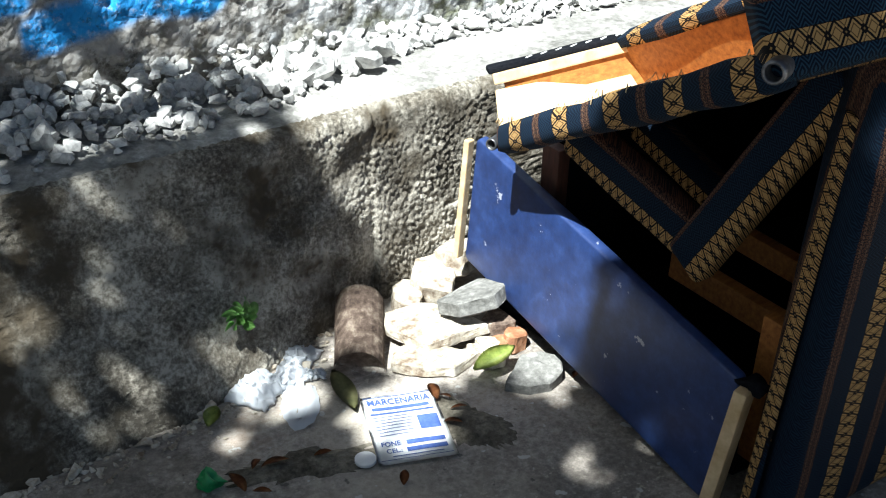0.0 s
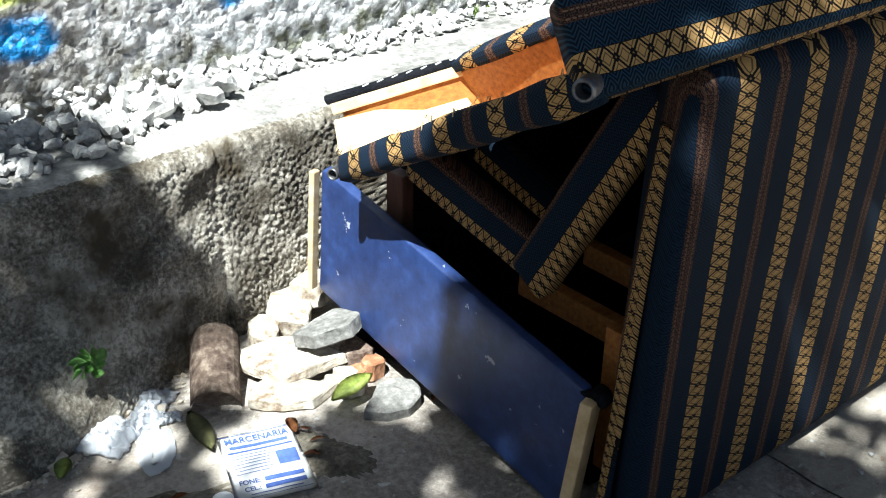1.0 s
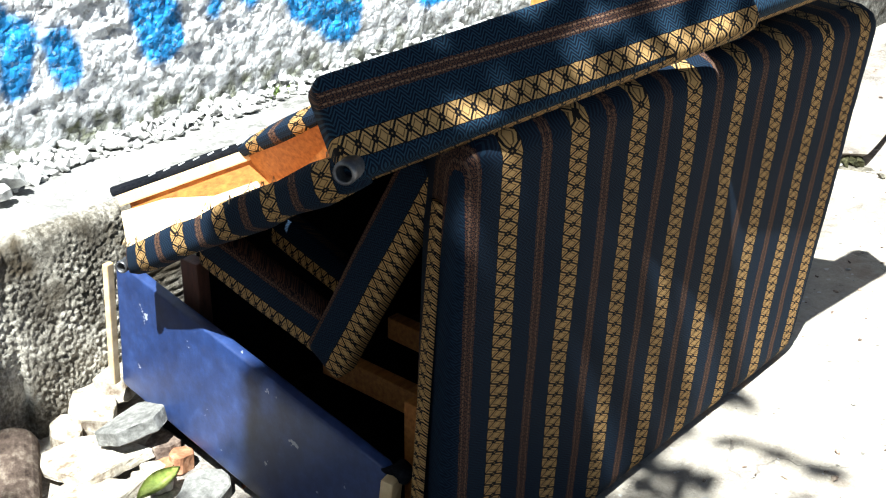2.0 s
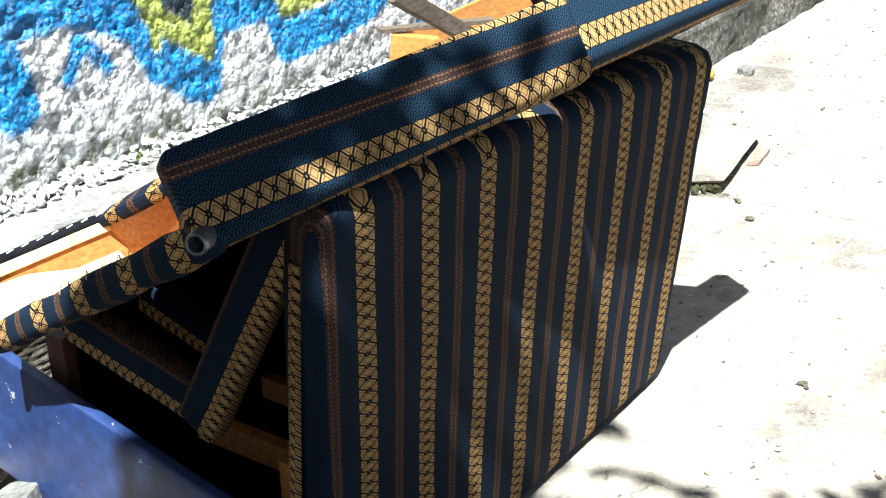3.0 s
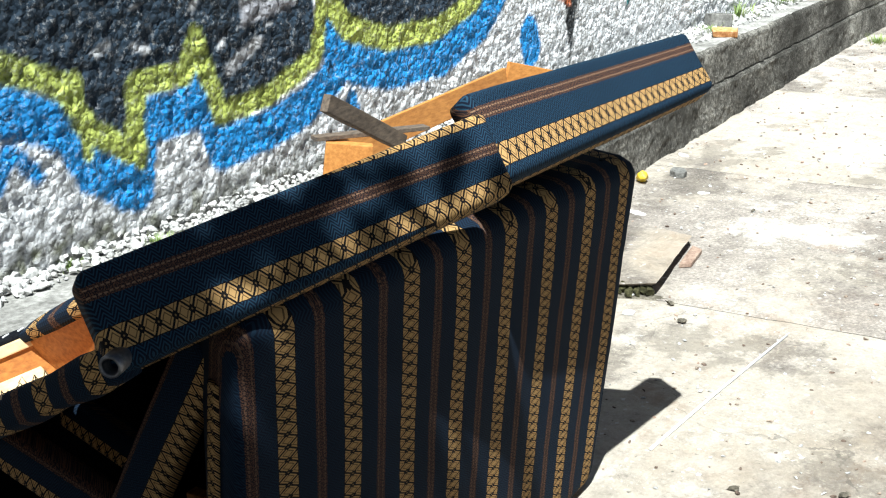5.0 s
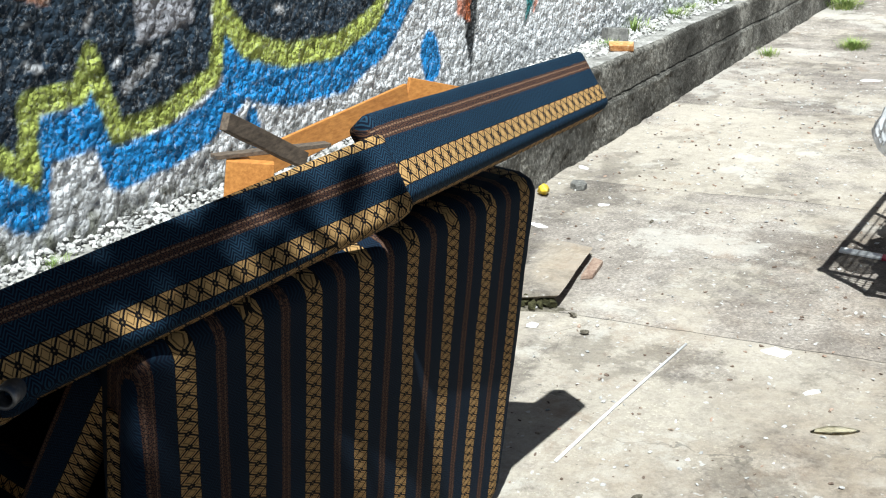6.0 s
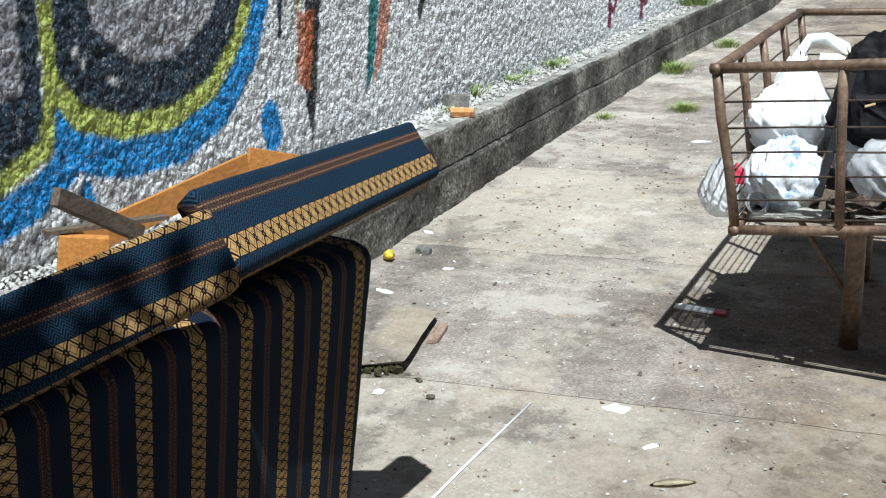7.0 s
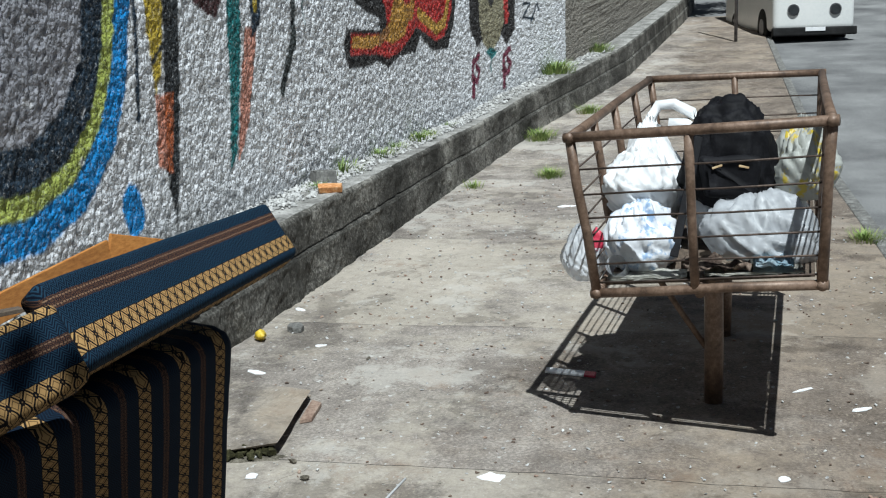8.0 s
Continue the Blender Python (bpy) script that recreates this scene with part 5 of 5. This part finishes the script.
def lettering(text, u, v, size, width):
    cu = bpy.data.curves.new("lettering", "FONT")
    cu.body, cu.size, cu.align_x, cu.offset = text, 1.0, "LEFT", 0.022
    tmp = new("lettering", cu)
    bpy.context.view_layer.update()
    me = bpy.data.meshes.new_from_object(tmp.evaluated_get(bpy.context.evaluated_depsgraph_get()))
    bpy.data.objects.remove(tmp)
    co = np.array([q.co for q in me.vertices])
    span = co[:, 0].max() - co[:, 0].min()
    for q in me.vertices:
        q.co = on_flyer(u + (q.co.x - co[:, 0].min()) / span * width, v + q.co.y * size / 0.7, 0.0028)
    me.materials.clear()
    me.materials.append(INK)
    ob = new("lettering", me)
    ob.parent, ob.matrix_parent_inverse = flyer, Matrix.Translation(-Vector(flyer.location))


lettering("MARCENARIA", 0.08, 0.845, 0.085, 0.84)
ink_bar(0.12, 0.88, 0.765, 0.81)
for k, (a, b) in enumerate(((0.08, 0.92), (0.08, 0.6), (0.08, 0.62), (0.14, 0.58), (0.08, 0.6), (0.08, 0.55), (0.12, 0.6), (0.1, 0.55))):
    ink_bar(a, b, 0.70 - k * 0.045, (0.725 if k == 0 else 0.708) - k * 0.045)
ink_bar(0.66, 0.93, 0.42, 0.62)
lettering("FONE:", 0.1, 0.235, 0.06, 0.26)
ink_bar(0.42, 0.92, 0.235, 0.295)
lettering("CEL.:", 0.14, 0.135, 0.06, 0.2)
ink_bar(0.4, 0.92, 0.135, 0.195)
ink_bar(0.2, 0.85, 0.085, 0.098)
for a, b, c, e in ((0.04, 0.96, 0.965, 0.972), (0.04, 0.96, 0.045, 0.052)):
    ink_bar(a, b, c, e)

# crumpled white carrier bag
carrier = thing("carrier_bag", (1.75, 1.54, 0.0), "crumpled white plastic carrier bag on the pavement", "plastic bag")


def crumple(centre, length, breadth, height, turn, seed, taper=0.0):
    """A puffed, creased sheet of thin film lying on the ground."""
    bm = bmesh.new()
    n, m = 46, 30
    rows = []
    for i in range(n + 1):
        a = -1 + 2 * i / n
        row = []
        for j in range(m + 1):
            b = -1 + 2 * j / m
            wide = breadth * (1 + taper * a) * (1 + 0.18 * noise.noise(Vector((a * 3, seed, b))))
            q = Vector((a * 1.5, b * 1.3, seed))
            dome = max(0.0, 1 - abs(a) ** 2.5) ** 0.5 * max(0.0, 1 - abs(b) ** 2.2) ** 0.5
            crease = abs(noise.noise(q * 1.2)) * 1.1 + abs(noise.noise(Vector((q.x * 2.2, q.y * 1.6, seed + 3)))) * 0.5
            z = 0.004 + height * dome * (1.05 - crease)
            x = a * length * (1 - 0.14 * abs(noise.noise(q * 2.0 + Vector((0, 9, 0))))) + 0.006 * noise.noise(q * 4)
            p = Vector((x, b * wide + 0.008 * noise.noise(q * 3.3), 0))
            p = Euler((0, 0, turn)).to_matrix() @ p
            row.append(bm.verts.new(Vector(centre) + p + Vector((0, 0, max(z, 0.003)))))
        rows.append(row)
    for i in range(n):
        for j in range(m):
            bm.faces.new((rows[i][j], rows[i + 1][j], rows[i + 1][j + 1], rows[i][j + 1]))
    bmesh.ops.solidify(bm, geom=list(bm.faces), thickness=0.0008)
    return bm


def ribbon(pts, width, seed):
    """A twisted band of film along points."""
    bm = bmesh.new()
    pts = [Vector(p) for p in pts]
    fine = []
    for k in range(len(pts) - 1):
        for t in (0, 0.25, 0.5, 0.75):
            fine.append(pts[k].lerp(pts[k + 1], t))
    fine.append(pts[-1])
    rows = []
    for k, p in enumerate(fine):
        d = (fine[min(k + 1, len(fine) - 1)] - fine[max(k - 1, 0)]).normalized()
        side = d.cross(Vector((0, 0, 1))).normalized()
        w = width * (1 + 0.35 * noise.noise(p * 60))
        tilt = 0.7 * noise.noise(p * 30 + Vector((seed, 0, 0)))
        rows.append([bm.verts.new(p + side * w * e + Vector((0, 0, 0.006 + w * (e * tilt + 0.35 * (1 - abs(e) * 1.4))))) for e in (-1, -0.5, 0, 0.5, 1)])
    for a, b in zip(rows, rows[1:]):
        for k in range(4):
            bm.faces.new((a[k], b[k], b[k + 1], a[k + 1]))
    bmesh.ops.solidify(bm, geom=list(bm.faces), thickness=0.0008)
    return bm


part("pouch", crumple((1.712, 1.575, 0), 0.058, 0.046, 0.032, 0.6, 21.3), BAGFILM, carrier, "", True)
part("mouth", crumple((1.822, 1.615, 0), 0.055, 0.032, 0.024, 0.85, 22.7, 0.3), BAGFILM, carrier, "", True)
part("waist", crumple((1.775, 1.58, 0), 0.055, 0.03, 0.03, 0.2, 27.1), BAGFILM, carrier, "", True)
part("side_flap", crumple((1.822, 1.56, 0), 0.03, 0.016, 0.018, -0.3, 25.4), BAGFILM, carrier, "", True)
part("handle", ribbon([(1.772, 1.555, 0), (1.745, 1.51, 0), (1.722, 1.465, 0), (1.722, 1.437, 0), (1.745, 1.437, 0), (1.765, 1.455, 0), (1.785, 1.49, 0), (1.80, 1.53, 0)], 0.014, 3), BAGFILM, carrier, "", True)
part("handle", ribbon([(1.79, 1.555, 0), (1.768, 1.50, 0), (1.752, 1.465, 0), (1.735, 1.445, 0)], 0.011, 8), BAGFILM, carrier, "", True)
tagged(rest(part("bottle_cap", tube(bmesh.new(), [(1.772, 1.275, 0.003), (1.772, 1.275, 0.010)], 0.02, 18), PAPER)), "white plastic cap beside the flyer", "bottle cap")

leaf((2.135, 1.362, 0.04), 0.11, 0.05, LEAFPALE, "yellow-green fallen leaf on the rubble", 0.15, (0.25, -0.12))
leaf((1.852, 1.48, 0.006), 0.145, -1.8, LEAFOLIVE, "dull olive leaf beside the flyer", 0.02, (0, 0), 0.3)
leaf((1.597, 1.543, 0.012), 0.065, 0.9, LEAFPALE, "pale green fallen leaf on the pavement", 0.2, (0.1, 0), 0.5)
rng = random.Random(8)
for x, y in ((1.715, 1.33), (1.99, 1.37), (2.0, 1.345), (1.965, 1.27), (2.26, 1.255), (1.60, 1.37), (1.63, 1.355), (1.55, 1.345), (2.235, 1.43), (1.80, 1.19), (2.22, 1.64), (2.0, 1.30), (2.16, 1.70), (2.18, 1.44), (1.575, 1.30)):
    leaf((x, y, 0.012), rng.uniform(0.028, 0.052), rng.uniform(0, 6), LEAFDRY, "curled brown dry leaf on the pavement", rng.uniform(0.3, 0.8), (rng.uniform(-0.3, 0.3), rng.uniform(-0.3, 0.3)), rng.uniform(0.35, 0.55))
tagged(rest(part("plastic_scrap", rock(random.Random(3), (1.51, 1.375, 0.018), (0.035, 0.022, 0.02), 0.5, 3, 0.9), GREENBAG, smooth=True)), "crumpled scrap of green plastic on the pavement", "litter")

rng = random.Random(91)
crumbs = []
for k in range(420):
    x = rng.uniform(0.9, 2.1)
    foot = 0.2 * (1 - min(1, max(0, (x - 1.55) / 0.55)))
    y = 1.75 - foot - abs(rng.gauss(0, 0.035)) + 0.01
    r = rng.uniform(0.003, 0.009) if rng.random() < 0.93 else rng.uniform(0.012, 0.022)
    crumbs.append(rock(rng, (x, y, r * 0.3), (r * 1.4, r, r * 0.7), 0.6, 1, 0.45))
tagged(joined("mortar_crumbs", crumbs, RUBBLE), "dusty mortar crumbs along the foot of the kerb", "rubble", kind="stuff")

weed = thing("weed", (1.715, 1.68, 0.12), "small green weed growing from the kerb", "weed")
for k in range(13):
    a, r = k * 2.4, 0.009 + 0.0018 * k
    c = Vector((1.715, 1.650, 0.150)) + Vector((math.cos(a) * r * 1.1, -0.012 - 0.001 * k, math.sin(a) * r))
    ob = leaf(c, 0.033, a, LEAFFRESH, "", 0.3, (1.2, 0), 0.78, "weed_leaf", "")
    ob.parent, ob.matrix_parent_inverse = weed, Matrix.Translation(-Vector(weed.location))


def dirt(name, seed, centre, rx, ry, turn, label):
    """A low, uneven patch of soil and leaf litter."""
    rng = random.Random(seed)
    n, rings = 70, 7
    ring = outline(rng, n, rx, ry, turn, 0.16)
    ring = [(x * (1 + 0.35 * noise.noise(Vector((x * 11, y * 11, seed)))), y * (1 + 0.35 * noise.noise(Vector((x * 11, y * 11, seed))))) for x, y in ring]
    bm = bmesh.new()
    c = bm.verts.new((centre[0], centre[1], 0.006))
    prev = None
    for i in range(1, rings + 1):
        t = i / rings
        cur = [bm.verts.new((centre[0] + x * t, centre[1] + y * t, 0.006 * (1 - t ** 2) + 0.003 * noise.noise(Vector((x * t * 60, y * t * 60, seed))) * (1 - t) - 0.004 * t ** 3)) for x, y in ring]
        for k in range(n):
            if prev is None:
                bm.faces.new((c, cur[k], cur[(k + 1) % n]))
            else:
                bm.faces.new((prev[k], cur[k], cur[(k + 1) % n], prev[(k + 1) % n]))
        prev = cur
    return tagged(part(name, bm, EARTH, None, "", True), label, "soil", kind="stuff")


dirt("damp_soil", 31, (1.995, 1.275), 0.055, 0.13, 0.25, "dark damp soil and moss on the pavement")
dirt("damp_soil", 32, (1.68, 1.33), 0.17, 0.045, -0.35, "dark damp soil and leaf litter on the pavement")

# kerbstones along the road
for k in range(26):
    x0 = 3.0 + k * 0.95
    x1 = x0 + 0.93
    z = 0.004 * math.sin(k * 2.3) - 0.006
    c = [(x, y, float(rise(x)) + z) for x, y in ((x0, -1.558), (x1, -1.558), (x1, -1.665), (x0, -1.665))]
    stone = part("kerbstone", hexa(c, shifted(c, (0, 0, -0.16)), 0.014, 2), SLATE)
    stone.parent = pavement

# ---- litter on the pavement ----
lt = [(4.60, 1.50, 0.014), (5.62, 1.50, 0.008), (5.42, 1.085, 0.045), (4.80, 1.00, 0.055)]
lb = [(4.66, 1.50, -0.004), (5.62, 1.50, -0.004), (5.40, 1.15, -0.004), (4.86, 1.075, -0.004)]
tagged(rest(part("broken_paving_piece", hexa(lt, lb, 0.006, 2, 0, 3, 0.006), SANDY)), "pale broken slab lifted out of the pavement", "paving")
dirt("damp_soil", 41, (4.78, 1.10), 0.04, 0.14, 0.25, "dark moss and soil along the broken slab")
rng = random.Random(77)
for k in range(11):
    t = k / 10
    p = (4.80 - 0.09 * t + rng.uniform(-0.012, 0.012), 1.02 + 0.24 * t, 0.02)
    tagged(rest(part("moss_clod", rock(rng, p, (0.026 + 0.012 * rng.random(), 0.018, 0.02 + 0.012 * rng.random()), 0.8, 2, 0.5), MOSS)), "dark clod of moss and soil at the slab's edge", "moss", "moss clods")
tagged(rest(part("tile_scrap", hexa([(5.14, 1.04, 0.018), (5.38, 1.07, 0.018), (5.35, 1.02, 0.018), (5.17, 1.00, 0.018)], [(5.14, 1.04, 0), (5.38, 1.07, 0), (5.35, 1.02, 0), (5.17, 1.00, 0)], 0.003), FADED)), "faded brown scrap of tile beside the broken slab", "tile")
tagged(rest(part("plastic_rod", tube(bmesh.new(), [(3.715, 0.60, 0.005), (4.1, 0.562, 0.006), (4.66, 0.498, 0.005)], 0.0045, 8), PAPER, smooth=True)), "thin white plastic rod lying on the pavement", "rod")
lemon = rock(random.Random(6), (6.26, 1.625, 0.03), (0.065, 0.038, 0.032), 0.7, 3, 0.25)
tagged(rest(part("squashed_cup", lemon, YELLOW, smooth=True)), "squashed yellow plastic cup by the kerb", "cup")
tagged(flat_stone(51, (6.45, 1.52, 0.0), 0.06, 0.04, 0.03, 0.3, (0, 0, 0), SLATE), "grey stone lying on the pavement", "stone")
leaf((4.21, -0.045, 0.004), 0.14, -1.1, STRAW, "long pale yellow dry leaf on the pavement", 0.01, (0, 0), 0.34)
rng = random.Random(17)
for x, y, a, b in ((4.72, 0.21, 0.045, 0.035), (4.45, 0.06, 0.03, 0.012), (4.84, -0.74, 0.025, 0.018), (6.86, 1.64, 0.04, 0.02), (5.79, -0.87, 0.05, 0.008), (5.58, -1.07, 0.04, 0.015), (10.3, 0.6, 0.08, 0.04), (5.0, 1.17, 0.06, 0.035), (4.62, 1.03, 0.03, 0.02), (5.75, 1.45, 0.05, 0.02), (6.2, 1.3, 0.03, 0.015)):
    z = 0.024 if 4.75 < x < 5.2 and y > 1.05 else 0.0
    tagged(flat_stone(int(x * 100), (x, y, z), a, b, 0.004, rng.uniform(0, 3), (0, 0, 0), PAPER, 11, 0.003), "flattened white scrap of paper on the pavement", "litter", "paper scraps")
packet = thing("torn_packet", (5.90, 0.08, 0.0), "flattened white and red packet on the pavement", "litter")
for nm, y0, y1, m in (("white_strip", 0.19, 0.12, PAPER), ("body", 0.12, 0.02, PAPER), ("red_end", 0.02, -0.03, RED)):
    q = [(5.92 - (0.19 - y) * 0.2 + dx, y, 0.012) for y, dx in ((y0, 0.03), (y1, 0.03), (y1, -0.03), (y0, -0.03))]
    part(nm, hexa(q, shifted(q, (0, 0, -0.01)), 0.003), m, packet)
orange = [(8.08, 1.92, 0.505), (8.18, 1.79, 0.50), (8.06, 1.76, 0.49), (7.97, 1.88, 0.495)]
tagged(rest(part("broken_brick", hexa(orange, shifted(orange, (0.02, 0, -0.04)), 0.006, 2, 0, 2, 0.004), ORANGETILE)), "broken orange clay brick on the kerb top", "brick")
tagged(flat_stone(61, (8.45, 2.0, 0.45), 0.14, 0.09, 0.09, 0.2, (0, 0.1, 0), SLATE), "dark grey broken stone against the painted wall", "stone")
for x, y in ((6.0, 1.01), (4.61, 0.84), (5.44, 1.12), (4.75, 0.93), (3.62, 0.35), (3.72, 0.1)):
    tagged(rest(part("dirt_clod", rock(rng, (x, y, 0.008), (0.022, 0.013, 0.009), 0.6, 2, 0.5), EARTH)), "small dark clod of dirt on the pavement", "dirt", "dirt clods")

chips = {"white_grit": (GRAVEL, 1500), "brown_grit": (BROWNTILE, 800), "dry_bits": (FADED, 260)}
for nm, (m, count) in chips.items():
    some = []
    for k in range(count):
        x = 2.7 + 9 * rng.random() ** 1.5
        y = rng.uniform(-1.45, 1.68)
        if 2.1 < x < 3.55 and y > 0.6:
            continue
        r = rng.uniform(0.003, 0.010) * (1 + 0.08 * x)
        some.append(rock(rng, (x, y, r * 0.3), (r, r * rng.uniform(0.4, 1), r * 0.45), sub=1))
    tagged(joined(nm, some, m), "fine %s scattered over the pavement" % nm.replace("_", " "), "grit", kind="stuff")


def tuft(x, y, z, n, h, seed):
    """A tuft of thin bent grass blades."""
    rng = random.Random(seed)
    bm = bmesh.new()
    for _ in range(n):
        a, r = rng.uniform(0, 6.3), h * 1.7 * rng.random() ** 1.3
        p = Vector((x + math.cos(a) * r, y + math.sin(a) * r * 0.7, z - 0.005))
        lean = Vector((math.cos(a) * rng.uniform(0.2, 0.8), math.sin(a) * rng.uniform(0.2, 0.8), 1)).normalized()
        hh, w = h * rng.uniform(0.3, 1.05), h * rng.uniform(0.014, 0.032)
        side = Vector((-math.sin(a), math.cos(a), 0)) * w
        q = [p - side, p + side, p + lean * hh * 0.6 + side * 0.7, p + lean * hh * 0.6 - side * 0.7, p + lean * hh + Vector((math.cos(a), math.sin(a), -0.5)) * hh * 0.2]
        v = [bm.verts.new(k) for k in q]
        bm.faces.new(v[:4])
        bm.faces.new((v[3], v[2], v[4]))
    return tagged(rest(part("grass_tuft", bm, GRASS)), "tuft of thin green grass in the concrete", "grass", "grass tufts")


for k, (x, y, z, n, h) in enumerate(((8.2, 1.98, 0.45, 70, 0.10), (9.0, 2.05, 0.45, 60, 0.2), (9.9, 2.02, 0.45, 140, 0.14), (10.4, 2.02, 0.45, 90, 0.12), (11.1, 1.98, 0.45, 160, 0.15), (11.5, 2.0, 0.45, 80, 0.12), (12.3, 1.98, 0.45, 60, 0.1),
        (16.3, 1.42, 0.75, 220, 0.3), (18.5, 1.05, 0.93, 160, 0.25), (3.4, 2.0, 0.46, 40, 0.05), (3.12, 2.05, 0.46, 30, 0.05), (11.3, 1.55, 0, 90, 0.12), (12.0, 0.95, 0.0, 200, 0.16), (14.3, 1.35, 0.11, 220, 0.22), (16.0, 0.95, 0.26, 160, 0.2), (9.0, -1.5, 0, 120, 0.14), (10.5, -1.1, 0, 150, 0.18), (13.0, -1.2, 0.02, 160, 0.2), (7.6, -1.52, 0, 60, 0.1))):
    tuft(x, y, z, int(n * 2.2), h * 0.75, 100 + k)

# ---- parked van up the road ----
VX, VY, VZ = 23.6, -2.38, float(rise(23.6)) - 0.09
van = thing("parked_van", (VX, VY, VZ), "old white panel van parked with two wheels by the kerb", "van")
van.rotation_euler = (0, 0, radians(12))


def van_block(x0, x1, w, z0, z1, bevel):
    q = [(VX + x0, VY + w, VZ + z1), (VX + x1, VY + w, VZ + z1), (VX + x1, VY + w, VZ + z0), (VX + x0, VY + w, VZ + z0)]
    return hexa(q, [(x, y - 2 * w, z) for x, y, z in q], bevel, 4)


body = part("body", van_block(0, 3.8, 0.74, 0.2, 1.65, 0.12), VANWHITE, van)
part("bumper", van_block(-0.09, 0.05, 0.76, 0.12, 0.27, 0.03), RUBBER, van, "dark front bumper")
part("underbody", van_block(0.2, 3.6, 0.6, 0.1, 0.25, 0.02), RUBBER, van, "dark underbody")
part("windscreen", van_block(-0.012, 0.03, 0.6, 1.02, 1.45, 0.01), GLASS, van, "dark glass windscreen")
part("number_plate", van_block(-0.105, -0.085, 0.18, 0.2, 0.27, 0.004), PAPER, van, "pale plain plate")
for sy in (-1, 1):
    c = Vector((VX, VY + sy * 0.38, VZ + 0.58))
    lamp = part("headlight", tube(bmesh.new(), [c - Vector((0.03, 0, 0)), c + Vector((0.05, 0, 0))], 0.105, 24), STEEL, van, "round headlight with a steel rim")
    part("lens", tube(bmesh.new(), [c - Vector((0.045, 0, 0)), c], 0.085, 24), GLASS, lamp, "dull glass lens")
    for sx in (0.75, 2.9):
        w = Vector((VX + sx, VY + sy * 0.66, VZ + 0.27))
        wheel = part("wheel", tube(bmesh.new(), [w - Vector((0, 0.09, 0)), w + Vector((0, 0.09, 0))], 0.27, 26), RUBBER, van, "black tyre")
        part("rim", tube(bmesh.new(), [w - Vector((0, 0.1, 0)), w + Vector((0, 0.1, 0))], 0.16, 20), STEEL, wheel, "dull steel rim")
    arch = tube(bmesh.new(), [Vector((VX + 0.75, VY + sy * 0.70, VZ + 0.29)), Vector((VX + 0.75, VY + sy * 0.743, VZ + 0.29))], 0.33, 26)
    part("wheel_arch", arch, RUBBER, van, "dark wheel arch")
tagged(rest(part("sign_pole", tube(bmesh.new(), [(23.2, -1.0, float(rise(23.2)) - 0.02), (23.2, -1.0, 4.2)], 0.03, 12), STEEL, smooth=True)), "plain grey steel pole at the edge of the pavement", "pole")
# unseen copy of the tree, added only to shade the ground beyond the van
added_shade_tree = copy_thing(tree, Matrix.Translation((29.6, 0.8, 1.35)) @ Matrix.Rotation(math.pi, 4, "Z"))
